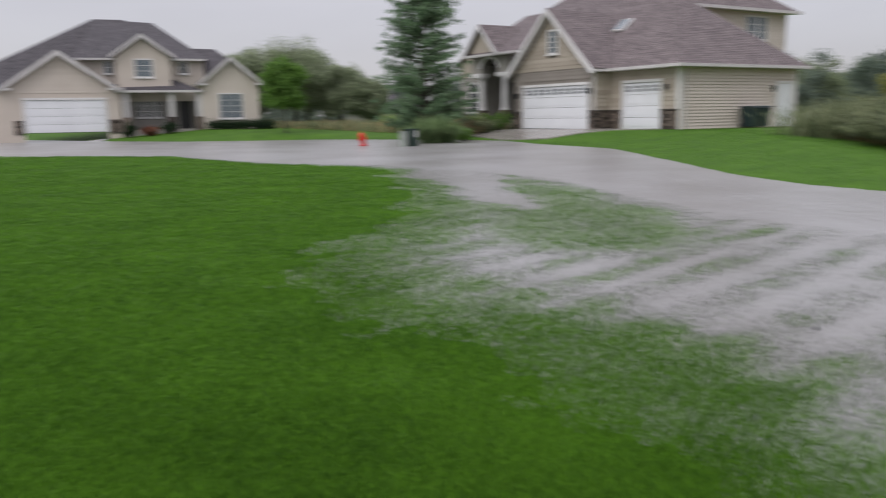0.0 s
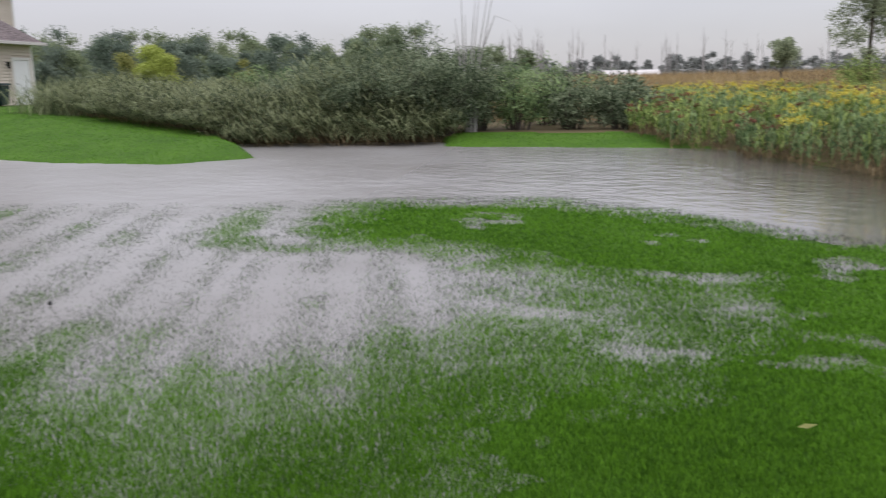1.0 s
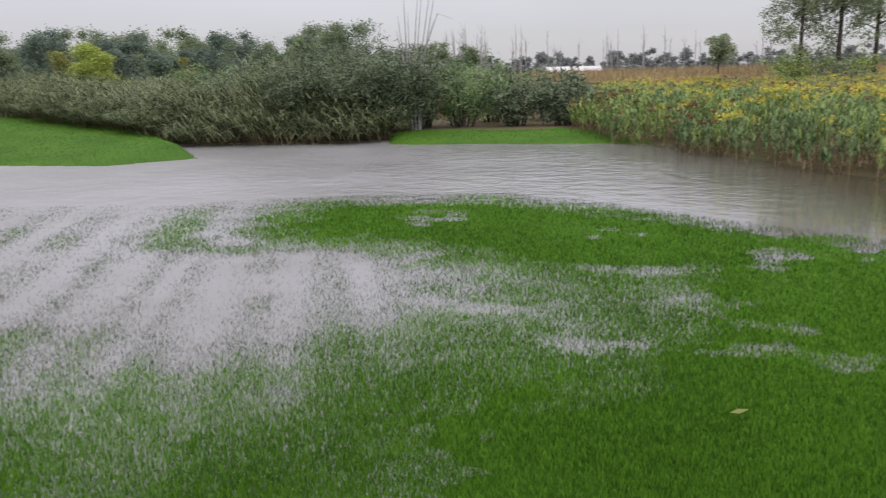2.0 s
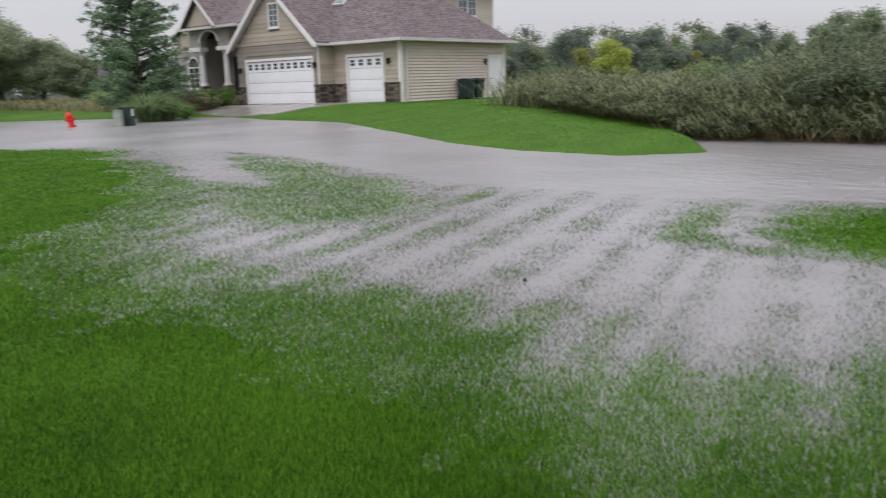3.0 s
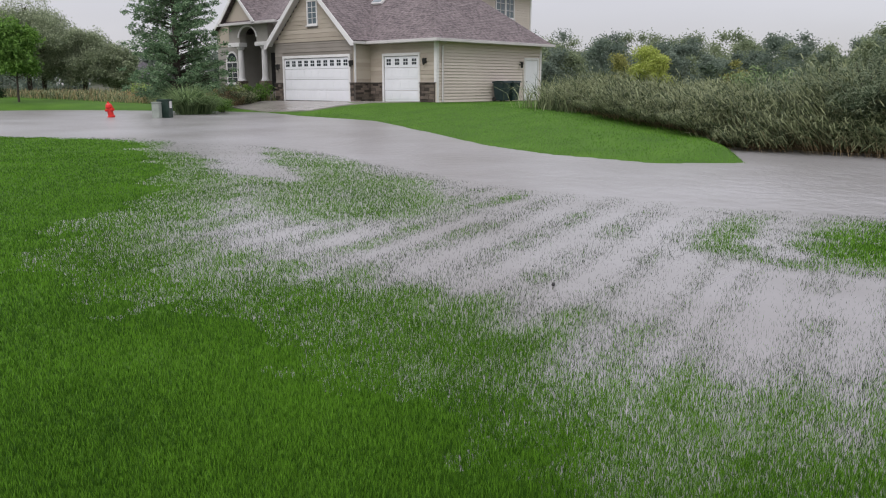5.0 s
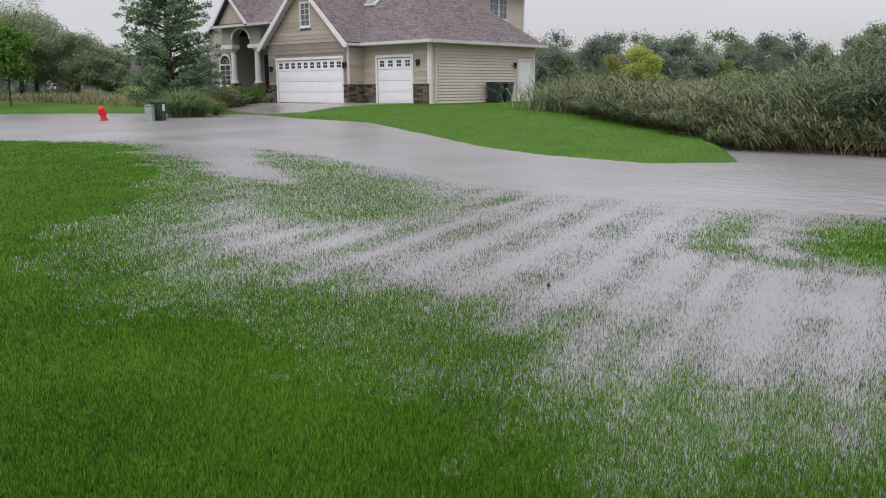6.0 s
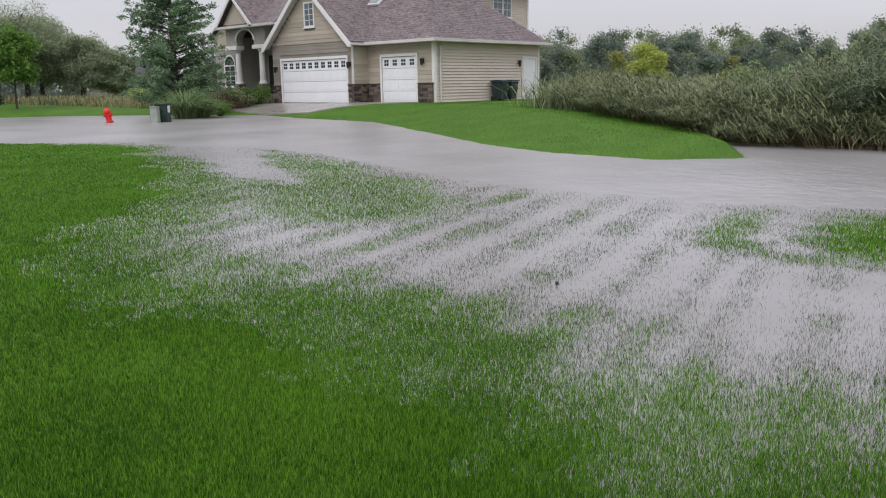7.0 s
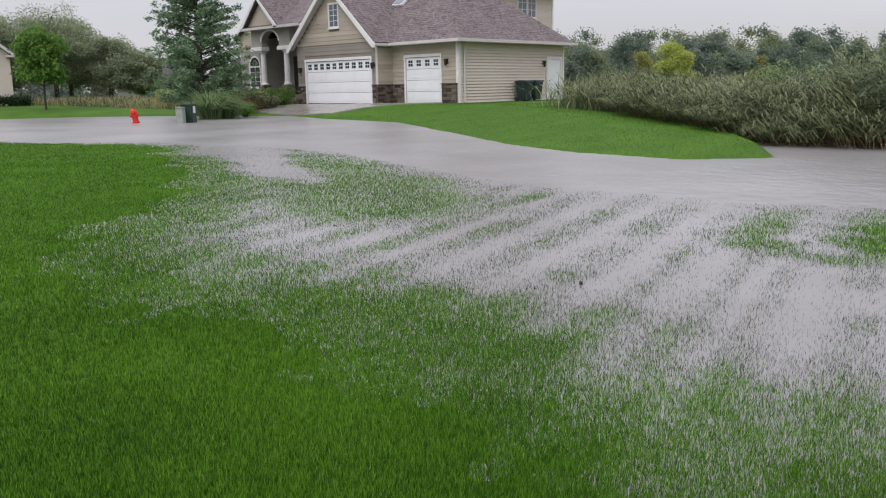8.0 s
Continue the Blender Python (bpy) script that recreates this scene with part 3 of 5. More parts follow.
def wall_lamp(m, x, z, parent):
    bm = box(x - 0.06, x + 0.06, -0.03, 0.0, z - 0.12, z + 0.14, 0.01)
    box(x - 0.02, x + 0.02, -0.16, -0.02, z + 0.10, z + 0.13, bm=bm)
    lathe([(0.02, z + 0.14), (0.10, z + 0.09), (0.085, z + 0.06), (0.06, z - 0.16), (0.02, z - 0.2)], 8, (x, -0.17), bm)
    ob = part("wall_lamp", bm, M_BLACK, parent, "unlit black lantern lamp")
    ob.matrix_basis = m


def build_garage_house():
    """The beige house with three garage bays, local origin at the near garage corner."""
    H = thing("house", pose(-27.8, 29.9, 0.54), "beige sided two-storey house with brown shingle roof and white garage doors", "house")
    front, side, jog, bay = pose(0, 0, 0), pose(0, 0, 0, 0, 0, 90), pose(-4.8, -1.15, 0, 0, 0, 90), pose(0, -1.15, 0)
    top = 3.05
    # cores of the walls, with the openings left open
    w_side = part("wall_side", box(0, 8.75, 0.004, 0.2, -0.6, top), M_SIDING, H)
    w_side.matrix_basis = side
    boards(w_side, 0.10, 8.62, 0.02, top, 0.152, M_SIDING, [(7.12, 8.5, 0, 2.35)], None, 0.048)
    bm = box(-4.8, -3.83, 0.004, 0.2, -0.6, top)
    box(-1.1, -0.0, 0.004, 0.2, -0.6, top, bm=bm)
    box(-3.83, -1.1, 0.004, 0.2, 2.47, top, bm=bm)
    w_single = part("wall_front", bm, M_SHAKE, H)
    boards(w_single, -4.8, -0.12, 0.97, top, 0.21, M_SHAKE, [(-3.83, -1.1, 0, 2.48)])
    w_jog = part("wall_return", box(0, 1.15, 0.004, 0.2, -0.6, top), M_SHAKE, H)
    w_jog.matrix_basis = jog
    boards(w_jog, 0.1, 1.14, 0.97, top, 0.21, M_SHAKE)
    bm = box(-11.6, -10.86, 0.004, 0.2, -0.6, top)
    box(-5.07, -4.8, 0.004, 0.2, -0.6, top, bm=bm)
    box(-10.86, -5.07, 0.004, 0.2, 2.47, top, bm=bm)
    prism([(-11.75, top), (-4.65, top), (-8.2, 6.2)], "y", 0.004, 0.2, bm)
    w_dbl = part("wall_gable", bm, M_TAUPE, H)
    w_dbl.matrix_basis = bay
    boards(w_dbl, -11.6, -4.9, 0.97, 3.2, 0.21, M_TAUPE, [(-10.86, -5.07, 0, 2.48)])
    boards(w_dbl, -11.6, -4.8, 3.40, 6.1, 0.235, M_SHAKE, [(-8.53, -7.68, 4.0, 5.3)], lambda z: (-8.2 - (6.3 - z) * 1.1, -8.2 + (6.3 - z) * 1.1))
    band = part("frieze_board", box(-11.7, -4.7, -0.05, 0.0, 3.2, 3.38), M_SHAKE, H, "tan frieze board under the gable")
    band.matrix_basis = bay
    # left flank of the garage and the back, out of sight
    part("wall_back", box(-16, 0, 8.55, 8.75, -0.6, top), M_SIDING, H)
    part("wall_flank", box(-11.6, -11.4, -0.94, 8.5, -0.6, top), M_STUCCO, H)
    # stone wainscot
    for m, spans in ((front, [(-4.8, -3.83), (-1.1, -0.08)]), (jog, [(0.0, 1.15)]), (bay, [(-5.07, -4.8), (-11.62, -10.86)])):
        for a, b in spans:
            v = part("stone_veneer", box(a, b, -0.05, 0.0, 0, 0.95), M_MORTAR, H, "dark ledge-stone wainscot")
            v.matrix_basis = m
            stones(v, a, b, 0.0, 0.95)
            cap = part("stone_cap", box(a - 0.01, b + 0.01, -0.125, 0.0, 0.952, 1.0, 0.01), M_MORTAR, H, "grey cap stone")
            cap.matrix_basis = m
    # doors
    garage_door(H, front, -3.83, -1.1, 2.47, 4, "single white sectional garage door, closed")
    garage_door(H, bay, -10.86, -5.07, 2.47, 10, "wide white sectional garage door, closed")
    bm = box(7.12, 7.24, -0.06, 0.02, 0, 2.35)
    box(8.38, 8.5, -0.06, 0.02, 0, 2.35, bm=bm)
    box(7.24, 8.38, -0.06, 0.02, 2.22, 2.35, bm=bm)
    sd = part("side_door", bm, M_TRIM, H, "closed pale service door in a white casing")
    sd.matrix_basis = side
    part("door_leaf", box(7.25, 8.37, -0.03, 0.003, 0.02, 2.21, 0.006), M_DOOR, sd)
    part("door_knob", lathe([(0.01, 0), (0.035, 0.02), (0.03, 0.05)], 8), M_BLACK, sd).matrix_basis = pose(7.36, -0.03, 1.05, 90)
    for m, x, z in ((front, -0.72, 2.05), (bay, -4.93, 2.0), (bay, -11.25, 1.9), (side, 6.75, 1.98)):
        wall_lamp(m, x, z, H)
    # corner boards and downspouts
    for m, x0, x1 in ((side, 0.0, 0.13), (side, 8.62, 8.75), (front, -0.13, 0.0), (jog, 0.0, 0.1)):
        c = part("corner_board", box(x0, x1, -0.045, 0.0, 1.0 if m is jog or m is front else -0.05, top), M_TRIM, H, "white corner board")
        c.matrix_basis = m
    bm = tube([(0.36, -0.09, 0.05), (0.36, -0.09, 2.75), (0.38, -0.3, 2.95), (0.40, -0.42, 3.06)], [0.045] * 4, 8)
    ds = part("downspout", bm, M_GUTTER, H, "white downspout")
    ds.matrix_basis = side
    # roofs: rows of shingles on sloping planes
    k = 0.84
    e, apex = 3.12, 3.12 + 4.78 * k
    shingles("roof_slope", (-12.2, -0.42, e), (0.42, -0.42, e), (-4.36, 4.36, apex), (-12.2, 4.36, apex), H)
    shingles("roof_slope", (0.42, -0.42, e), (0.42, 9.17, e), (-4.36, 4.39, apex), (-4.36, 4.36, apex), H)
    shingles("roof_slope", (0.42, 9.17, e), (-12.2, 9.17, e), (-12.2, 4.39, apex), (-4.36, 4.39, apex), H)
    shingles("gable_roof", (-4.42, -1.58, 3.14), (-4.42, 0.2, 3.14), (-8.2, 3.9, 6.52), (-8.2, -1.58, 6.52), H)
    shingles("gable_roof", (-11.98, 3.0, 3.14), (-11.98, -1.58, 3.14), (-8.2, -1.58, 6.52), (-8.2, 3.9, 6.52), H)
    for sgn in (-1, 1):
        rake = part("rake_board", prism([(-8.2, 6.50), (-8.2 + sgn * 3.86, 3.05), (-8.2 + sgn * 3.86, 2.86), (-8.2 + sgn * 3.66, 2.86), (-8.2, 6.24)], "y", -1.62, -1.56), M_TRIM, H, "white rake board")
    soff = prism([(-8.2, 6.36), (-4.5, 3.06), (-4.5, 3.02), (-8.2, 6.30), (-11.9, 3.02), (-11.9, 3.06)], "y", -1.56, -1.16)
    part("gable_soffit", soff, M_GUTTER, H)
    for p0, p1 in (((-4.6, -0.62), (0.60, -0.42)), ((0.42, -0.42), (0.60, 9.3))):
        part("gutter", box(p0[0], p1[0], p0[1], p1[1], e - 0.17, e - 0.01, 0.02), M_GUTTER, H, "white eaves gutter")
    part("gutter", box(-4.62, -4.44, -1.5, -0.62, e - 0.17, e - 0.01, 0.02), M_GUTTER, H)
    part("soffit", box(-4.7, 0.45, -0.44, 0.0, e - 0.16, e - 0.12), M_GUTTER, H)
    part("soffit", box(0.0, 0.45, -0.44, 9.1, e - 0.155, e - 0.115), M_GUTTER, H)
    # skylight on the gable's slope
    sk = part("skylight", box(-0.42, 0.42, -0.5, 0.5, 0.0, 0.14, 0.02), M_TRIM, H, "white curb skylight")
    sk.matrix_basis = pose(-6.45, 2.45, 5.54, 40.1, 0, 0)
    part("pane", box(-0.34, 0.34, -0.42, 0.42, 0.142, 0.16), M_GLASS_PALE, sk)
    window(H, bay, -8.55, -7.66, 4.05, 5.38, 2, 4, M_GLASS_PALE, "narrow gable window with white trim")
    # upper storey behind the garage roof
    up = pose(-5.2, 0, 0, 0, 0, 90)
    wu = part("wall_upper", box(5.2, 14.7, 0.004, 0.2, 3.0, 6.75), M_SIDING, H)
    wu.matrix_basis = up
    boards(wu, 5.2, 14.6, 4.2, 6.75, 0.152, M_SIDING, [(10.9, 12.9, 4.9, 6.5)])
    window(H, up, 10.98, 12.0, 4.98, 6.42, 2, 3, M_GLASS_PALE, "upper window with white frame and muntins")
    window(H, up, 11.98, 12.9, 4.98, 6.42, 2, 3, M_GLASS_PALE, "upper window with white frame and muntins")
    cb = part("corner_board", box(14.58, 14.72, -0.045, 0.0, 3.0, 6.75), M_TRIM, H)
    cb.matrix_basis = up
    part("wall_upper_front", box(-19, -5.2, 5.2, 5.4, 3.0, 6.75), M_SIDING, H)
    part("wall_upper_back", box(-19, -5.2, 14.5, 14.7, -0.6, 6.75), M_SIDING, H)
    part("wall_lower", box(-5.4, -5.2, 8.75, 14.5, -0.6, 3.0), M_SIDING, H)
    part("wall_west", box(-20, -19.8, 2.2, 14.5, -0.6, 4.6), M_SIDING, H)
    ue, ua = 6.75, 6.75 + 5.25 * 0.75
    shingles("upper_roof", (-19.6, 4.7, ue), (-4.7, 4.7, ue), (-9.95, 9.95, ua), (-14.4, 9.95, ua), H)
    shingles("upper_roof", (-4.7, 4.7, ue), (-4.7, 15.2, ue), (-9.95, 9.97, ua), (-9.95, 9.95, ua), H)
    shingles("upper_roof", (-4.7, 15.2, ue), (-19.6, 15.2, ue), (-14.4, 9.97, ua), (-9.95, 9.97, ua), H)
    part("gutter", box(-4.72, -4.55, 4.6, 15.3, ue - 0.16, ue), M_GUTTER, H)
    part("soffit", box(-5.2, -4.72, 4.7, 15.2, ue - 0.14, ue - 0.10), M_GUTTER, H)
    # entry: recessed wall, arched portico on columns, bay with an arched window
    en = pose(0, 0.4, 0)
    part("entry_wall", box(-20, -11.6, 2.0, 2.2, -0.6, 4.6), M_STUCCO, H)
    part("entry_door", box(-16.3, -15.2, 1.93, 1.996, 0.5, 2.9, 0.01), M_BLACK, H, "dark front door in the porch shade")
    part("porch_floor", box(-17.9, -12.0, 0.0, 2.0, -0.6, 0.48), M_CONCRETE, H)
    for x in (-16.8, -14.3):
        part("pedestal", box(x - 0.28, x + 0.28, -0.26, 0.3, 0.0, 1.12, 0.02), M_STONE, H, "stone column pedestal")
        part("column", lathe([(0.26, 1.12), (0.26, 1.2), (0.21, 1.25), (0.19, 1.4), (0.165, 3.0), (0.19, 3.05), (0.24, 3.1), (0.24, 3.2)], 18, (x, 0.02)), M_TRIM, H, "white round porch column")
    arch = [(-17.7, 3.2), (-16.55, 3.2)]
    arch += [(-15.65 - 0.9 * math.cos(math.radians(a)), 3.75 + 0.62 * math.sin(math.radians(a))) for a in range(0, 181, 15)]
    arch += [(-14.75, 3.2), (-13.6, 3.2), (-13.6, 4.6), (-17.7, 4.6)]
    part("portico", prism(arch, "y", -0.2, 0.25), M_STUCCO, H, "grey stucco portico with an arched opening")
    rim = [(-15.65 - 0.9 * math.cos(math.radians(a)), 3.75 + 0.62 * math.sin(math.radians(a))) for a in range(0, 181, 15)]
    rim += [(-15.65 + 1.02 * math.cos(math.radians(a)), 3.75 + 0.74 * math.sin(math.radians(a))) for a in range(0, 181, 15)]
    part("arch_trim", prism(rim, "y", -0.26, -0.2), M_TRIM, H, "white arch trim")
    part("lintel", box(-17.75, -16.5, -0.3, 0.3, 3.2, 3.46, 0.02), M_TRIM, H)
    part("lintel", box(-14.85, -11.7, -0.3, 0.3, 3.2, 3.44, 0.02), M_TRIM, H)
    shingles("entry_roof", (-17.9, -0.5, 4.62), (-12.2, -0.5, 4.62), (-12.2, 4.4, 7.4), (-17.9, 4.4, 7.4), H)
    part("gutter", box(-18.2, -12.2, -0.66, -0.5, 4.46, 4.62, 0.02), M_GUTTER, H)
    part("soffit", box(-18.2, -12.0, -0.5, 2.0, 4.48, 4.52), M_GUTTER, H)
    shingles("entry_gable", (-14.35, -0.62, 4.66), (-14.35, 0.4, 4.66), (-16.3, 2.6, 6.5), (-16.3, -0.62, 6.5), H)
    shingles("entry_gable", (-18.25, 0.4, 4.66), (-18.25, -0.62, 4.66), (-16.3, -0.62, 6.5), (-16.3, 2.6, 6.5), H)
    wg = part("gable_wall", prism([(-17.95, 4.64), (-14.65, 4.64), (-16.3, 6.25)], "y", -0.3, -0.1), M_SHAKE, H)
    for sgn in (-1, 1):
        part("rake_board", prism([(-16.3, 6.5), (-16.3 + sgn * 2.0, 4.62), (-16.3 + sgn * 2.0, 4.46), (-16.3 + sgn * 1.85, 4.46), (-16.3, 6.28)], "y", -0.66, -0.6), M_TRIM, H)
    bayw = part("bay_wall", prism([(-20.0, -0.6), (-17.3, -0.6), (-17.3, 4.2), (-18.65, 5.1), (-20.0, 4.2)], "y", 0.41, 0.6), M_STUCCO, H)
    part("bay_flank", box(-17.5, -17.3, 0.6, 2.0, -0.6, 4.2), M_STUCCO, H)
    part("bay_shake", prism([(-19.9, 3.3), (-17.4, 3.3), (-17.4, 4.2), (-18.65, 5.05), (-19.9, 4.2)], "y", 0.37, 0.408), M_SHAKE, H)
    shingles("bay_roof", (-17.0, 0.1, 4.05), (-17.0, 3.0, 4.05), (-18.65, 3.0, 5.3), (-18.65, 0.1, 5.3), H)
    shingles("bay_roof", (-20.3, 3.0, 4.05), (-20.3, 0.1, 4.05), (-18.65, 0.1, 5.3), (-18.65, 3.0, 5.3), H)
    for sgn in (-1, 1):
        part("rake_board", prism([(-18.65, 5.3), (-18.65 + sgn * 1.68, 4.03), (-18.65 + sgn * 1.68, 3.9), (-18.65, 5.12)], "y", 0.04, 0.1), M_TRIM, H)
    aw = window(H, en, -19.0, -17.7, 0.95, 2.35, 2, 4, M_GLASS, "tall arched window with white trim")
    semi = [(-18.35 - 0.65 * math.cos(math.radians(a)), 2.37 + 0.62 * math.sin(math.radians(a))) for a in range(0, 181, 15)]
    inner = [(-18.35 - 0.54 * math.cos(math.radians(a)), 2.37 + 0.52 * math.sin(math.radians(a))) for a in range(180, -1, -15)]
    part("arch_frame", prism(semi + inner, "y", -0.06, 0.02), M_TRIM, aw)
    part("pane", prism([(-18.35 - 0.54 * math.cos(math.radians(a)), 2.37 + 0.52 * math.sin(math.radians(a))) for a in range(0, 181, 15)], "y", -0.02, -0.004), M_GLASS, aw)
    return H


def shingles(name, a, b, c, d, parent, mat=None):
    """A roof plane a-b (eave) to d-c (ridge) laid in courses, each course stepped proud of the one above."""
    a, b, c, d = (Vector(p) for p in (a, b, c, d))
    rows = max(4, int(((d - a).length + (c - b).length) / 2 / 0.19))
    nrm = (b - a).cross(d - a).normalized()
    if nrm.z < 0:
        nrm = -nrm
    bm = bmesh.new()
    left, right = [bm.verts.new(a - nrm * 0.06)], [bm.verts.new(b - nrm * 0.06)]
    for i in range(rows):
        for f, up in ((i / rows, 0.012), ((i + 1) / rows, 0.003)):
            left.append(bm.verts.new(a.lerp(d, f) + nrm * up))
            right.append(bm.verts.new(b.lerp(c, f) + nrm * up))
    left.append(bm.verts.new(d - nrm * 0.06))
    right.append(bm.verts.new(c - nrm * 0.06))
    for i in range(len(left) - 1):
        bm.faces.new((left[i], right[i], right[i + 1], left[i + 1]))
    bm.faces.new((left[-1], right[-1], right[0], left[0]))
    bm.faces.new(left)
    bm.faces.new(right[::-1])
    return part(name, bm, mat or M_ROOF, parent)


def build_far_house():
    """The tan house across the road; sizes are given on its front plane and brought to scale about eye height."""
    s = 1.19

    def X(u):
        return u * s

    def Z(z):
        return 1.42 + (z - 1.42) * s - 0.60
    H = thing("house", pose(-60.9, 11.3, 0.60, 0, 0, 79.5), "tan two-storey house with hipped dark roof, porch and wide garage", "house")
    ident = pose(0, 0, 0)
    # garage wing
    bm = box(X(-8.2), X(-5.95), 0.004, 0.25, -0.6, Z(3.3))
    box(X(-1.5), X(-0.75), 0.004, 0.25, -0.6, Z(3.3), bm=bm)
    box(X(-5.95), X(-1.5), 0.004, 0.25, Z(2.72), Z(3.3), bm=bm)
    prism([(X(-6.7), Z(3.3)), (X(-1.0), Z(3.3)), (X(-3.9), Z(5.2))], "y", 0.004, 0.25, bm)
    wg = part("garage_wall", bm, M_SIDING, H)
    boards(wg, X(-6.6), X(-1.0), Z(3.0), Z(5.1), 0.2, M_SIDING, (), lambda z: (X(-3.9) - (Z(5.22) - z) * 1.4, X(-3.9) + (Z(5.22) - z) * 1.4))
    garage_door(H, ident, X(-5.95), X(-1.5), Z(2.72), 0, "wide plain white garage door, closed")
    garage_door(H, pose(0, 0.6, 0), X(-9.0), X(-6.5), Z(2.72), 0, "white garage door, closed")
    part("garage_wing", box(X(-11), X(-6.5), 0.85, 1.0, Z(2.72), Z(3.3)), M_SIDING, H)
    part("garage_flank", box(X(-0.95), X(-0.75), 0.25, 5.0, -0.6, Z(3.3)), M_SIDING, H)
    for u0, u1 in ((-6.45, -5.97), (-1.42, -0.78)):
        v = part("stone_veneer", box(X(u0), X(u1), -0.05, 0.0, -0.1, Z(1.45)), M_MORTAR, H, "dark ledge-stone pier facing")
        stones(v, X(u0), X(u1), 0.0, Z(1.45))
    shingles("garage_roof", (X(-0.75), -0.45, Z(3.2)), (X(-0.75), 7, Z(3.2)), (X(-3.9), 7, Z(5.35)), (X(-3.9), -0.45, Z(5.35)), H, M_ROOF_GREY)
    shingles("garage_roof", (X(-7.05), 7, Z(3.2)), (X(-7.05), -0.45, Z(3.2)), (X(-3.9), -0.45, Z(5.35)), (X(-3.9), 7, Z(5.35)), H, M_ROOF_GREY)
    for sgn in (-1, 1):
        part("rake_board", prism([(X(-3.9), Z(5.4)), (X(-3.9 + sgn * 3.2), Z(3.2)), (X(-3.9 + sgn * 3.2), Z(3.0)), (X(-3.9), Z(5.12))], "y", -0.5, -0.44), M_GUTTER, H, "pale rake board")
        part("eave_return", box(X(-3.9 + sgn * 2.95) - 0.5, X(-3.9 + sgn * 2.95) + 0.5, -0.5, 0.0, Z(3.13), Z(3.28), 0.02), M_GUTTER, H)
    # big hipped roof
    e = Z(5.0)
    shingles("main_roof", (X(-10.3), 1.2, Z(3.3)), (X(-0.5), 1.2, Z(3.3)), (X(-0.2), 7.0, Z(7.8)), (X(-2.1), 7.0, Z(7.8)), H, M_ROOF_GREY)
    shingles("main_roof", (X(-3.1), 1.0, e), (X(4.45), 1.0, e), (X(1.45), 7.0, Z(7.65)), (X(-2.1), 7.0, Z(7.8)), H, M_ROOF_GREY)
    shingles("main_roof", (X(4.45), 1.0, e), (X(5.0), 12, e), (X(1.45), 7.4, Z(7.65)), (X(1.45), 7.0, Z(7.65)), H, M_ROOF_GREY)
    shingles("side_roof", (X(3.6), 1.6, Z(3.9)), (X(8.0), 1.6, Z(3.5)), (X(5.2), 5.2, Z(5.9)), (X(2.8), 5.2, Z(5.95)), H, M_ROOF_GREY)
    # upper storey
    wu = part("upper_wall", box(X(-3.0), X(4.2), 1.5, 1.7, Z(2.5), Z(5.0)), M_SIDING, H)
    cw = part("centre_wall", prism([(X(-0.85), Z(3.2)), (X(2.2), Z(3.2)), (X(2.2), Z(5.1)), (X(0.65), Z(6.2)), (X(-0.85), Z(5.1))], "y", 0.6, 0.8), M_SIDING, H)
    shingles("centre_roof", (X(2.45), 0.25, Z(5.15)), (X(2.45), 4, Z(5.15)), (X(0.65), 4, Z(6.4)), (X(0.65), 0.25, Z(6.4)), H, M_ROOF_GREY)
    shingles("centre_roof", (X(-1.15), 4, Z(5.15)), (X(-1.15), 0.25, Z(5.15)), (X(0.65), 0.25, Z(6.4)), (X(0.65), 4, Z(6.4)), H, M_ROOF_GREY)
    for sgn in (-1, 1):
        part("rake_board", prism([(X(0.65), Z(6.45)), (X(0.65 + sgn * 1.85), Z(5.15)), (X(0.65 + sgn * 1.85), Z(4.98)), (X(0.65), Z(6.22))], "y", 0.2, 0.26), M_GUTTER, H)
    part("gutter", box(X(-3.1), X(-0.9), 0.9, 1.05, Z(4.92), Z(5.04)), M_GUTTER, H)
    part("gutter", box(X(2.2), X(4.3), 0.9, 1.05, Z(4.92), Z(5.04)), M_GUTTER, H)
    window(H, pose(0, 0.6, 0), X(0.15), X(1.22), Z(3.88), Z(5.0), 2, 3, M_GLASS_PALE)
    window(H, pose(0, 1.46, 0), X(-1.55), X(-1.08), Z(4.12), Z(4.9), 1, 2, M_GLASS_PALE)
    window(H, pose(0, 1.46, 0), X(2.72), X(3.28), Z(4.12), Z(4.9), 2, 2, M_GLASS)
    # porch
    part("porch_back", box(X(-0.75), X(4.05), 1.9, 2.1, -0.6, Z(3.2)), M_STUCCO, H)
    shingles("porch_roof", (X(-1.0), -0.1, Z(3.12)), (X(4.0), -0.1, Z(3.08)), (X(2.4), 1.4, Z(3.8)), (X(-0.8), 1.4, Z(3.55)), H, M_ROOF_GREY)
    part("gutter", box(X(-1.0), X(3.95), -0.22, -0.08, Z(3.0), Z(3.13)), M_GUTTER, H)
    part("porch_floor", box(X(-0.6), X(4.0), 0.0, 1.9, -0.6, 0.12), M_CONCRETE, H)
    for u in (-0.45, 2.1, 3.7):
        part("column", box(X(u) - 0.19, X(u) + 0.19, 0.0, 0.36, Z(1.55), Z(3.0), 0.01), M_GUTTER, H, "square pale porch column")
        part("pedestal", box(X(u) - 0.28, X(u) + 0.28, -0.08, 0.46, 0.0, Z(1.55), 0.02), M_STONE, H, "stone column pedestal")
    bw = pose(0, 1.9, 0)
    for i in range(3):
        window(H, bw, X(0.05 + 0.53 * i), X(0.55 + 0.53 * i), Z(1.5), Z(2.65), 2, 3, M_GLASS)
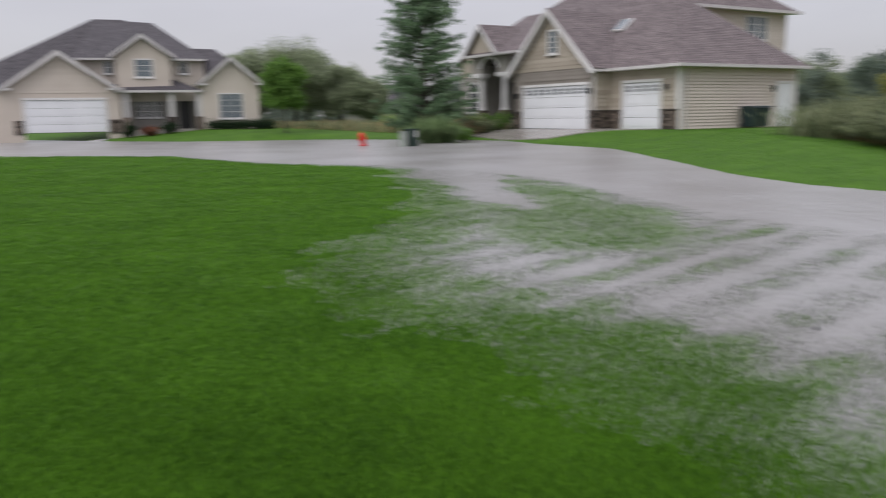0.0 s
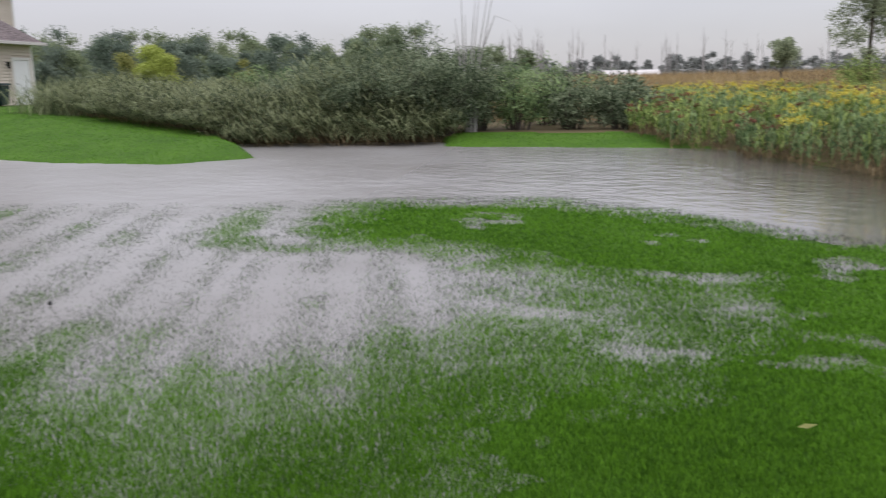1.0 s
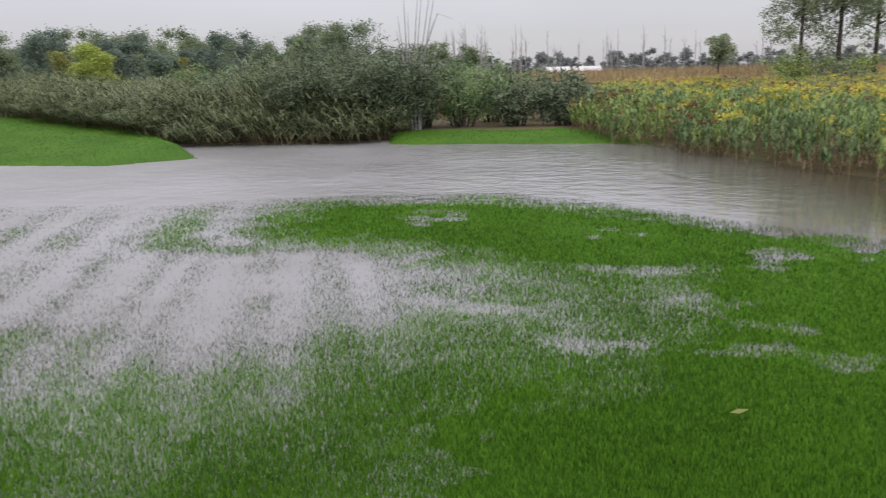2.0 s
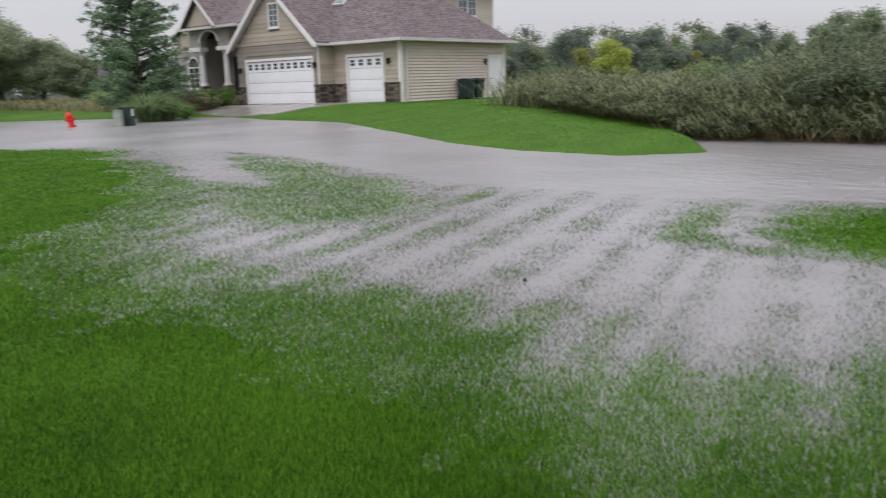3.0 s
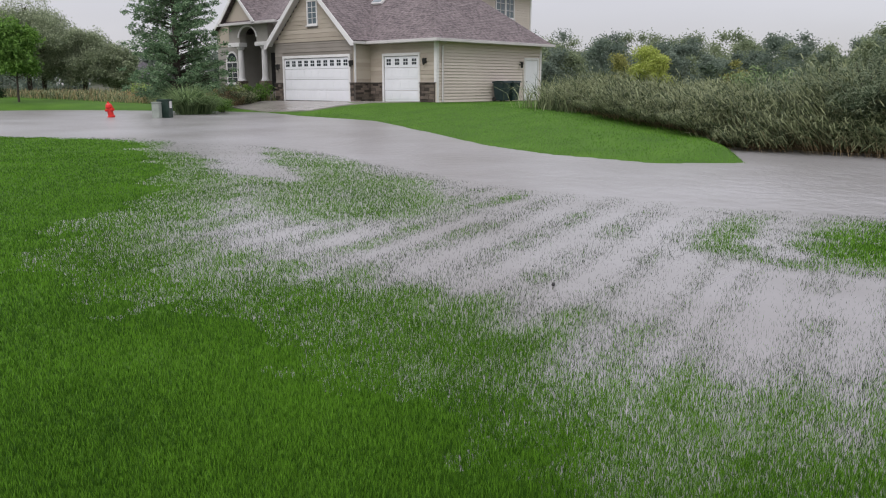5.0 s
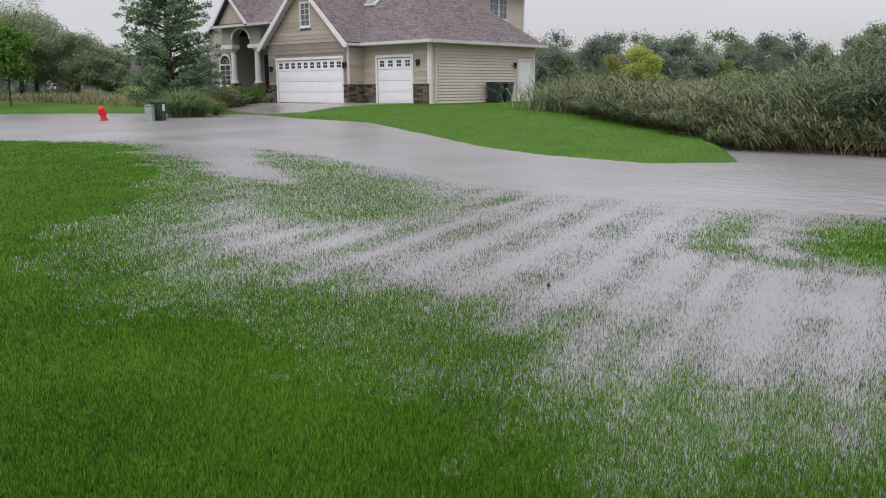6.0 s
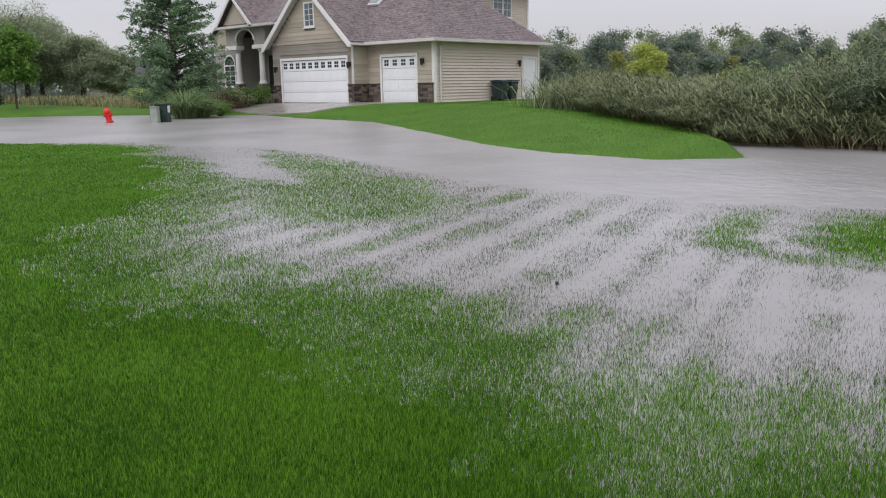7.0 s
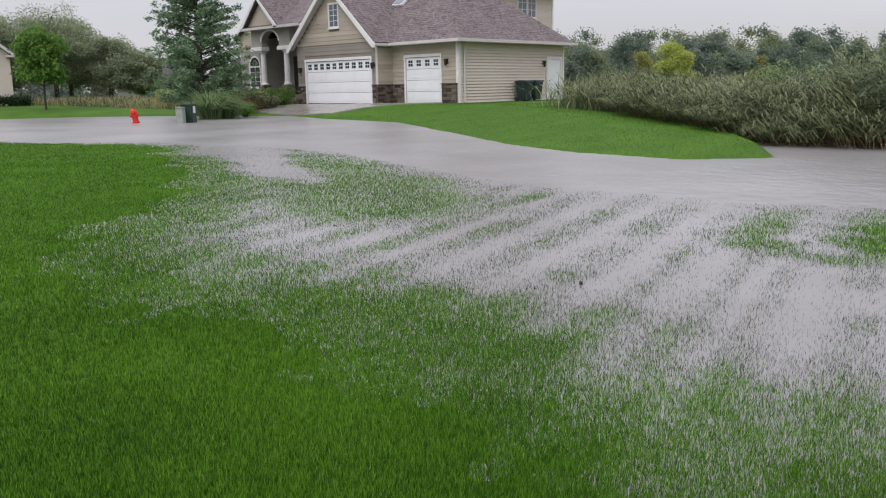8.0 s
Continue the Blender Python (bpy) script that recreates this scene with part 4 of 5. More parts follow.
    part("front_door", box(X(2.6), X(3.3), 1.82, 1.896, 0.12, Z(2.6), 0.01), M_BLACK, H, "dark front door under the porch")
    # right wing with a gable
    wr = part("wing_wall", prism([(X(3.85), -0.6), (X(7.3), -0.6), (X(7.3), Z(3.6)), (X(5.65), Z(4.9)), (X(3.85), Z(3.6))], "y", 0.004, 0.25), M_SIDING, H)
    part("wing_flank", box(X(7.1), X(7.3), 0.25, 8, -0.6, Z(3.6)), M_SIDING, H)
    shingles("wing_roof", (X(7.62), -0.35, Z(3.5)), (X(7.62), 6, Z(3.5)), (X(5.65), 6, Z(5.1)), (X(5.65), -0.35, Z(5.1)), H, M_ROOF_GREY)
    shingles("wing_roof", (X(3.62), 6, Z(3.5)), (X(3.62), -0.35, Z(3.5)), (X(5.65), -0.35, Z(5.1)), (X(5.65), 6, Z(5.1)), H, M_ROOF_GREY)
    for sgn in (-1, 1):
        part("rake_board", prism([(X(5.65), Z(5.14)), (X(5.65 + sgn * 2.0), Z(3.5)), (X(5.65 + sgn * 2.0), Z(3.32)), (X(5.65), Z(4.9))], "y", -0.4, -0.34), M_GUTTER, H)
        part("eave_return", box(X(5.65 + sgn * 1.75) - 0.35, X(5.65 + sgn * 1.75) + 0.35, -0.4, 0.0, Z(3.4), Z(3.52), 0.02), M_GUTTER, H)
    window(H, ident, X(4.85), X(6.32), Z(1.38), Z(2.95), 3, 4, M_GLASS_PALE, "large white-framed window of many panes")
    return H


build_garage_house()
build_far_house()


# ---- driveways ----
def driveway(name, corners, label):
    """A sloping concrete slab with joints, draped just above the ground."""
    H = thing(name, pose(0, 0, 0), label, "driveway", kind="structure")
    (ax, ay), (bx, by), (cx, cy), (dx, dy) = corners
    for i in range(4):
        for k in range(4):
            q = []
            for u, v in ((i + 0.006, k + 0.006), (i + 0.994, k + 0.006), (i + 0.994, k + 0.994), (i + 0.006, k + 0.994)):
                u, v = u / 4, v / 4
                x = (ax * (1 - u) + bx * u) * (1 - v) + (dx * (1 - u) + cx * u) * v
                y = (ay * (1 - u) + by * u) * (1 - v) + (dy * (1 - u) + cy * u) * v
                q.append((x, y, float(ground_height(np.array([x]), np.array([y]))[0]) + 0.05))
            part("slab", slab(*q, 0.12), M_CONCRETE, H)


driveway("driveway", [(-41.0, 25.9), (-31.8, 25.1), (-28.6, 29.6), (-38.9, 28.6)], "wet pale concrete driveway running into the flood")
driveway("driveway", [(-56.5, 0.5), (-57.5, 8.0), (-61.0, 9.4), (-62.5, 1.0)], "wet pale concrete driveway of the far house")


# ---- plants ----
def leaf_cloud(centres, radii, counts, size, flat=0.0, aspect=0.55, shell=0.55):
    """Pointed leaves scattered in ellipsoids, thicker towards their skins. Returns vertices and faces."""
    vs = []
    for c, r, n in zip(centres, radii, counts):
        d = rng.normal(size=(n, 3))
        d /= np.linalg.norm(d, axis=1)[:, None]
        p = np.asarray(c) + d * np.asarray(r) * (shell + (1 - shell) * rng.random((n, 1))) * rng.uniform(0.6, 1.25, (n, 1))
        t = rng.normal(size=(n, 3))
        t[:, 2] *= 1 - flat
        t /= np.linalg.norm(t, axis=1)[:, None]
        b = np.cross(t, rng.normal(size=(n, 3)))
        b /= np.linalg.norm(b, axis=1)[:, None] + 1e-9
        s = size * rng.uniform(0.6, 1.4, (n, 1))
        w = b * s * aspect * 0.95
        vs.append(np.stack([p - t * s - w, p - t * s + w, p + t * s], 1))
    v = np.concatenate(vs).reshape(-1, 3)
    return v, np.arange(len(v)).reshape(-1, 3)


def limbs(base, height, spread, n, r0, seed):
    """Trunk and limbs of a tree: returns a bmesh and the limb tips."""
    rnd = random.Random(seed)
    b = Vector(base)
    bm = tube([b - Vector((0, 0, 0.25)), b, b + Vector((0.02, 0.03, height * 0.5)), b + Vector((0.05, -0.04, height))], [r0 * 1.3, r0, r0 * 0.7, r0 * 0.12])
    tips = []
    for i in range(n):
        f = rnd.uniform(0.3, 0.92)
        a = rnd.uniform(0, 6.283)
        st = b + Vector((0, 0, height * f))
        ln = spread * rnd.uniform(0.5, 1.0) * (1.15 - 0.6 * f)
        en = st + Vector((math.cos(a) * ln, math.sin(a) * ln, ln * rnd.uniform(0.3, 0.8)))
        tube([st, st.lerp(en, 0.5) + Vector((0, 0, 0.06 * ln)), en], [r0 * 0.38, r0 * 0.22, r0 * 0.06], 5, bm)
        tips.append(en)
    return bm, tips


def tree(name, base, height, crown_r, crown_z, clumps, per, size, mat, label, category="tree", r0=0.12, seed=1, bark=None, group="", lump=0.36):
    """A tree: tapered trunk with limbs, and a crown of many leaf clumps with gaps between them."""
    T = thing(name, pose(*base), label, category, group)
    bm, tips = limbs((0, 0, 0), height * 0.86, max(crown_r[0], crown_r[1]) * 0.8, 9, r0, seed)
    part("trunk", bm, bark or M_BARK, T)
    g = np.random.default_rng(seed)
    d = g.normal(size=(clumps, 3))
    d /= np.linalg.norm(d, axis=1)[:, None]
    rr = g.random((clumps, 1)) ** 0.45 * 0.82
    c = d * rr * np.array(crown_r) + np.array([0, 0, crown_z])
    rad = lump * min(crown_r) * g.uniform(0.55, 1.15, clumps)
    v, f = leaf_cloud(c, [(r, r, r * 0.8) for r in rad], [per] * clumps, size)
    part_np("crown", v, f, mat, T)
    return T


def spruce_like(base, height, radius, label):
    """A tall conical tree with tiers of upswept, ragged sprays."""
    T = thing("tree", pose(*base), label, "tree")
    bm = tube([(0, 0, -0.3), (0, 0, height * 0.5), (0.05, 0, height)], [0.2, 0.12, 0.02])
    cs, rs, ns = [], [], []
    for i in range(520):
        f = random.uniform(0.03, 0.99)
        a = random.uniform(0, 6.283)
        ln = radius * (1.0 - f) ** 0.38 * random.uniform(0.45, 1.1) + 0.12
        z = height * f
        en = Vector((math.cos(a) * ln, math.sin(a) * ln, z + 0.18 * ln))
        tube([(0, 0, z - 0.12 * ln), tuple(en)], [0.03, 0.008], 4, bm)
        for t in (0.45, 0.75, 1.0):
            if random.random() < 0.85:
                cs.append((en.x * t, en.y * t, z + 0.18 * ln * t - 0.1))
                rs.append((0.34, 0.34, 0.20))
                ns.append(48)
    part("trunk", bm, M_BARK, T)
    v, f = leaf_cloud(cs, rs, ns, 0.07, 0.2, 0.5, 0.1)
    part_np("crown", v, f, M_SPRUCE, T)


def blades(x, y, z, h, wide, bend, way, seg=3):
    """Arching strap leaves: vertices and triangles."""
    n = len(x)
    side = np.stack([-np.sin(way), np.cos(way), np.zeros(n)], -1)
    turn = rng.uniform(-0.9, 0.9, n)
    side = side * np.cos(turn)[:, None] + np.stack([np.cos(way), np.sin(way), np.zeros(n)], -1) * np.sin(turn)[:, None]
    rows = []
    for i in range(seg + 1):
        t = i / seg
        out = bend * h * t ** 1.8
        up = h * (t - 0.55 * np.clip(bend, 0, 1.4) * t ** 3)
        c = np.stack([x + out * np.cos(way), y + out * np.sin(way), z + up], -1)
        w = (wide * (1 - t) ** 0.6 * (0.6 + 0.8 * t))[:, None] if i < seg else np.zeros((n, 1))
        rows += [c - side * w, c + side * w] if i < seg else [c]
    v = np.stack(rows, 1)
    k = v.shape[1]
    tri = []
    for i in range(seg - 1):
        tri += [(2 * i, 2 * i + 1, 2 * i + 3), (2 * i, 2 * i + 3, 2 * i + 2)]
    tri.append((2 * seg - 2, 2 * seg - 1, 2 * seg))
    f = (np.arange(n)[:, None, None] * k + np.array(tri)[None]).reshape(-1, 3)
    return v.reshape(-1, 3), f


def scatter(poly, n, seed=0):
    g = np.random.default_rng(seed)
    xs, ys = [p[0] for p in poly], [p[1] for p in poly]
    x, y = g.uniform(min(xs), max(xs), n), g.uniform(min(ys), max(ys), n)
    keep = signed_distance(poly, x, y) < 0.5 * (fractal(x, y, 1.1, seed) - 0.5)
    return x[keep], y[keep]


def stuff(name, v, f, mat, label, category):
    return tagged(new(name, mesh_np(name, v, f, mat)), label, category, kind="stuff")


# reeds and tall weeds on the far bank
REEDS = [(-17.8, 26.2), (-14.6, 22.9), (-11.0, 19.6), (-9.0, 18.4), (-8.2, 17.6), (-6.6, 17.05), (-5.0, 17.2), (-3.2, 17.4), (-2.6, 18.2), (-2.2, 19.8), (-6.5, 26), (-14, 33), (-18.5, 32)]


def leafy_stalks(x, y, z, h, lean, way, count, length, wide, first=0.25, droop=0.8, whorl=0.0):
    """Stalks that lean and arch, each with strap leaves standing out along it: vertices and triangles of the leaves, then of the stalks."""
    n = len(x)
    f = first + (1 - first) * (np.arange(count)[None, :] + rng.uniform(-0.4, 0.4, (n, count)) + 0.4) / count
    f = np.clip(f, 0, 1)
    out = lean[:, None] * h[:, None] * f ** 1.7
    px, py = x[:, None] + out * np.cos(way)[:, None], y[:, None] + out * np.sin(way)[:, None]
    pz = z[:, None] + h[:, None] * (f - 0.28 * lean[:, None] * f ** 2)
    turn = way[:, None] * (1 - whorl) + rng.normal(0, 0.9, (n, count)) * (1 - whorl) + rng.uniform(0, 6.283, (n, count)) * whorl
    ln = length * rng.uniform(0.6, 1.25, (n, count)) * (1.15 - 0.55 * f)
    lv, lf = blades(px.ravel(), py.ravel(), pz.ravel(), ln.ravel(), (wide * rng.uniform(0.7, 1.3, (n, count))).ravel(), np.abs(rng.normal(droop, 0.35, n * count)), turn.ravel(), 2)
    sv, sf = blades(x, y, z, h, np.full(n, 0.006), lean, way, 2)
    return lv, lf, sv, sf


x, y = scatter(REEDS, 17000, 3)
keep = rng.random(len(x)) < np.interp(signed_distance(REEDS, x, y), [-3.5, -1.5], [0.35, 1.0])
x, y = x[keep], y[keep]
edge = smooth(0.1, -1.6, signed_distance(REEDS, x, y))
z = np.maximum(ground_height(x, y), -0.05)
h = (0.62 + 0.55 * edge) * rng.uniform(0.75, 1.2, len(x)) * (0.35 + 1.3 * fractal(x, y, 0.6, 5)) * np.interp(x, [-18, -15, -12, -8, -5, -3], [1.25, 1.1, 1.0, 1.12, 1.55, 1.6])
way = 3.7 + 7.0 * (fractal(x, y, 0.42, 77) - 0.5) + rng.normal(0, 0.45, len(x))
lean = np.clip(-0.25 + 2.2 * fractal(x, y, 0.6, 78) + rng.normal(0, 0.2, len(x)), 0.05, 1.3)
lv, lf, sv, sf = leafy_stalks(x, y, z, h, lean, way, 9, 0.42, 0.018, 0.2, 1.5)
stuff("reed_bed", lv, lf, M_REED, "dense drooping grey-green reeds on the flooded bank", "reeds")
stuff("reed_stalk", sv, sf, M_DEADLEAF, "brown leaning stalks of the reeds", "reeds")
x, y = scatter(REEDS, 9000, 8)
keep = rng.random(len(x)) < 0.12 + 0.88 * smooth(0.38, 0.6, fractal(x, y, 0.35, 12)) * smooth(-9, -13, x)
x, y = x[keep], y[keep]
z = np.maximum(ground_height(x, y), -0.05)
h = rng.uniform(0.45, 1.3, len(x)) * np.interp(signed_distance(REEDS, x, y), [-3, -0.3], [1.05, 0.75])
v, f = blades(x, y, z, h, rng.uniform(0.004, 0.009, len(x)), rng.uniform(0.3, 1.5, len(x)), rng.normal(3.4, 1.4, len(x)))
stuff("dry_reed", v, f, M_STRAW, "straw-coloured dead stalks among the reeds", "reeds")
# plumed tall grass by the lawn's end
for cx, cy, n in ((-18.3, 27.6, 1500), (-16.6, 26.4, 1500), (-19.0, 30.0, 1200), (-15.2, 25.6, 900)):
    x, y = rng.normal(cx, 0.75, n), rng.normal(cy, 0.75, n)
    v, f = blades(x, y, np.maximum(ground_height(x, y), 0), rng.uniform(0.5, 1.9, n), rng.uniform(0.010, 0.022, n), rng.uniform(0.3, 1.3, n), rng.uniform(0, 6.28, n))
    stuff("tall_grass", v, f, M_REED, "tall plumed green grass clump at the lawn edge", "grass")


def shrub(name, base, rx, ry, h, n, size, mat, label, category="shrub", stems=14, aspect=0.3, seed=4, group=""):
    """A many-stemmed shrub with drooping clumps of narrow leaves."""
    T = thing(name, pose(*base), label, category, group)
    rnd = random.Random(seed)
    bm = bmesh.new()
    cs, rs, ns = [], [], []
    for i in range(stems):
        a, q = rnd.uniform(0, 6.283), rnd.random() ** 0.5
        tip = Vector((math.cos(a) * rx * q, math.sin(a) * ry * q, h * rnd.uniform(0.6, 1.0) * (1.05 - 0.35 * q)))
        mid = Vector((tip.x * 0.45, tip.y * 0.45, tip.z * 0.62))
        tube([(tip.x * 0.15, tip.y * 0.15, -0.3), tuple(mid), tuple(tip)], [0.025, 0.016, 0.004], 5, bm)
        for t in (0.3, 0.5, 0.7, 0.88, 1.0):
            p = (Vector((tip.x * 0.15, tip.y * 0.15, 0)).lerp(mid, t / 0.6) if t < 0.6 else mid.lerp(tip, (t - 0.6) / 0.4))
            k = 0.20 * (rx + ry) / 2 * rnd.uniform(0.7, 1.3) + 0.05
            cs.append((p.x + rnd.uniform(-k, k), p.y + rnd.uniform(-k, k), p.z))
            rs.append((k * 1.25, k * 1.25, k * 0.9))
            ns.append(max(6, n // (stems * 5)))
    part("stem", bm, M_BARK, T)
    v, f = leaf_cloud(cs, rs, ns, size, 0.0, aspect, 0.25)
    part_np("foliage", v, f, mat, T)
    return T


def gz(x, y):
    return float(ground_height(np.array([float(x)]), np.array([float(y)]))[0])


for i, (x, y, rx, h) in enumerate(((-5.0, 18.9, 1.2, 1.9), (-4.0, 18.9, 1.2, 2.3), (-3.0, 18.9, 1.1, 2.1), (-6.2, 20.0, 1.3, 1.9), (-3.8, 20.6, 1.4, 2.75), (-2.3, 20.0, 1.1, 2.1))):
    shrub("willow_shrub", (x, y, max(0.0, gz(x, y))), rx, rx, h, 8000, 0.075, M_DARKSHRUB, "dark grey-green willow shrub at the water's edge", stems=26, aspect=0.16, seed=40 + i, group="shrubs on the far bank")
for i, (x, y, rx, h) in enumerate(((-1.3, 20.4, 1.1, 1.7), (0.0, 20.8, 1.1, 1.55), (1.2, 20.6, 0.9, 1.35), (-0.6, 22.4, 1.3, 1.9), (1.0, 23.0, 1.3, 1.6), (-7.6, 23.6, 1.5, 2.0), (-9.6, 25.4, 1.4, 1.8))):
    shrub("bank_shrub", (x, y, max(0.05, gz(x, y))), rx, rx, h, 3000, 0.06, M_DARKSHRUB if i % 3 else M_FORB, "dull green bushy shrub behind the small lawn", stems=18, aspect=0.35, seed=60 + i, group="bushes behind the small lawn")
# bare saplings sticking out of the shrubs
T = thing("bare_sapling", pose(-2.4, 19.6, 0.1), "bare grey dead sapling above the shrubs", "tree")
for i in range(9):
    a = i * 0.7
    part("stem", tube([(0.1 * math.cos(a), 0.1 * math.sin(a), -0.2), (0.25 * math.cos(a), 0.25 * math.sin(a), 1.7), (0.5 * math.cos(a) + 0.1, 0.4 * math.sin(a), random.uniform(2.3, 3.5))], [0.03, 0.018, 0.004], 5), M_BARE, T)
part("branch", tube([(0.28, 0, 1.9), (0.6, 0, 2.75), (0.95, 0.1, 2.62)], [0.012, 0.01, 0.003], 4), M_BARE, T)

# goldenrod and herbs on the right bank, brown marsh grass beyond
MEADOW = [(1.3, 18.9), (1.8, 16.8), (2.75, 15.4), (3.3, 13.5), (3.85, 12.1), (4.45, 10.7), (6.0, 8.9), (12, 6.5), (26, 16), (24, 34), (3, 34), (1.4, 24)]
x, y = scatter(MEADOW, 34000, 17)
inward = -signed_distance(MEADOW, x, y)
keep = rng.random(len(x)) < np.interp(inward, [0, 1.6, 3.5, 9], [1.0, 0.75, 0.28, 0.12]) * np.interp(np.hypot(x - 4, y - 13), [9, 18], [1, 0.5])
x, y, inward = x[keep], y[keep], inward[keep]
z = np.maximum(ground_height(x, y), -0.03)
h = rng.uniform(0.62, 1.08, len(x)) * (0.72 + 0.42 * fractal(x, y, 0.55, 15)) * np.interp(inward, [0, 0.7, 3, 8], [0.70, 0.96, 0.84, 0.62])
way = rng.uniform(0, 6.283, len(x))
lean = np.abs(rng.normal(0.14, 0.14, len(x)))
kind = fractal(x, y, 0.55, 29) + rng.normal(0, 0.05, len(x))
for sel, mat, lab in ((kind > 0.5, M_HERB, "tall light green leafy meadow herbs on the flooded bank"), (kind <= 0.5, M_FORB, "tall blue-green leafy meadow herbs on the flooded bank")):
    lv, lf, sv, sf = leafy_stalks(x[sel], y[sel], z[sel], h[sel], lean[sel], way[sel], 13, 0.18, 0.020, 0.30, 0.7, 1.0)
    stuff("meadow_herb", lv, lf, mat, lab, "plants")
    stuff("herb_stem", sv, sf, M_DEADLEAF, "brown stems of the meadow herbs", "plants")
sel = (inward < 1.5) & (rng.random(len(x)) < 0.6)
lv, lf, sv, sf = leafy_stalks(x[sel] + 0.04, y[sel] - 0.05, z[sel], h[sel] * 0.5, lean[sel] * 2.5, way[sel] + 1, 9, 0.17, 0.009, 0.1, 1.1, 1.0)
stuff("dead_leaf", lv, lf, M_DEADLEAF, "dead brown leaves low on the herbs at the water's edge", "plants")
sel = rng.random(len(x)) < 0.10
v, f = blades(x[sel] + 0.03, y[sel], z[sel], h[sel] * 0.95, rng.uniform(0.005, 0.010, sel.sum()), rng.uniform(0.05, 0.8, sel.sum()), rng.uniform(0, 6.28, sel.sum()))
stuff("dry_stalk", v, f, M_STRAW, "dry straw stalks among the meadow herbs", "plants")


def plumes(sel, spread, up, per, size, top):
    """Flower heads: small florets along three arching sprays at each stalk's tip."""
    cs, rs = [], []
    tipx, tipy = x[sel] + lean[sel] * h[sel] * np.cos(way[sel]), y[sel] + lean[sel] * h[sel] * np.sin(way[sel])
    tipz = z[sel] + h[sel] * (1 - 0.28 * lean[sel]) * top
    for k in range(3):
        a = rng.uniform(0, 6.283, len(sel))
        for t in (0.3, 0.8):
            cs.append(np.stack([tipx + spread * t * np.cos(a), tipy + spread * t * np.sin(a), tipz + up * (t - 0.5 * t * t)], -1))
    cs = np.concatenate(cs)
    return leaf_cloud(cs, [(spread * 0.35, spread * 0.35, up * 0.3)] * len(cs), [per] * len(cs), size, 0, 0.6, 0.2)


gold = np.where((rng.random(len(x)) < np.interp(x, [2, 4, 7], [0.08, 0.40, 0.85]) * smooth(0.46, 0.60, fractal(x, y, 0.6, 19))) & (h > 0.6))[0]
v, f = plumes(gold, 0.12, 0.15, 7, 0.016, 1.0)
stuff("goldenrod", v, f, M_GOLDENROD, "yellow goldenrod plumes above the meadow", "flowers")
sel = np.where((rng.random(len(x)) < 0.30 * smooth(0.58, 0.68, fractal(x, y, 0.5, 23))))[0]
v, f = plumes(sel, 0.09, 0.10, 5, 0.020, 1.0)
stuff("seed_head", v, f, M_RUSSET, "russet seed heads in the meadow", "plants")
n = 46000
r, a = 24 * (170 / 24) ** rng.random(n), np.radians(rng.uniform(-36, 13, n))
x, y = -r * np.sin(a), r * np.cos(a)
z = ground_height(x, y)
v, f = blades(x, y, z, rng.uniform(0.7, 1.0, n) * np.interp(r, [24, 45, 110], [0.85, 1.15, 2.0]) * (0.8 + 0.4 * fractal(x, y, 0.06, 3)), 0.008 * (r / 24) ** 0.9, rng.uniform(0.1, 0.8, n), rng.uniform(0, 6.28, n), 2)
for k, (lo, hi, mat, lab) in enumerate(((0, 0.42, M_BROWNGRASS, "wide brown marsh grass reaching to the far trees"), (0.42, 0.55, M_STRAW, "pale straw marsh grass in drifts"), (0.55, 1, M_DEADLEAF, "dull russet marsh growth in drifts"))):
    band = fractal(x, 2.5 * y, 0.05, 14)
    c = v.reshape(n, -1, 3)[(band >= lo) & (band < hi)]
    w = c.shape[1]
    tri = np.arange(len(c))[:, None, None] * w + np.array([(0, 1, 3), (0, 3, 2), (2, 3, 4)])[None]
    stuff("marsh_grass", c.reshape(-1, 3), tri.reshape(-1, 3), mat, lab, "grass")

# woods along the horizon
def woods(name, yaw0, yaw1, dist, n, height, mat, label, seed, per=360, size=0.2):
    g = np.random.default_rng(seed)
    cs, rs, ns = [], [], []
    for i in range(n):
        a = radians(yaw0 + (yaw1 - yaw0) * (i + g.uniform(-0.5, 0.5)) / n)
        d = dist * g.uniform(0.94, 1.25)
        hh = height * g.uniform(0.62, 1.15) * d / dist
        for k in range(13):
            f = 0.02 + 0.95 * g.random() ** 1.25
            w = hh * 0.34 * (1.15 - 0.6 * f)
            cs.append((-d * math.sin(a) + g.normal() * w * 0.6, d * math.cos(a) + g.normal() * w * 0.6, hh * f))
            rs.append((w * 0.95, w * 0.95, w * 0.75))
            ns.append(int(per / 2))
    v, f = leaf_cloud(cs, rs, ns, size, 0, 0.7, 0.15)
    stuff(name, v, f, mat, label, "trees")


woods("woodland", 12, 46, 104, 62, 6.9, M_WOODS, "mixed green woodland edge behind the marsh", 31, 640, 0.125)
woods("woodland", 12, 46, 98, 50, 6.4, M_WOODS_BLUE, "dark blue-green trees of the woodland edge", 35, 640, 0.125)
woods("woodland", 16, 44, 94, 5, 5.8, M_GOLDLEAF, "yellowing trees within the woodland edge", 37, 700, 0.10)
woods("woodland", 4, 16, 120, 20, 5.4, M_WOODS, "lower green trees at the woodland's end", 38, 600, 0.13)
woods("far_woods", -40, 6, 330, 90, 8.0, M_WOODS_HAZE, "distant line of trees with haze painted into the leaf colour", 33, 170, 0.42)
woods("far_woods", 44, 100, 150, 60, 8.0, M_WOODS_BLUE, "distant trees behind the houses", 34, 180, 0.3)
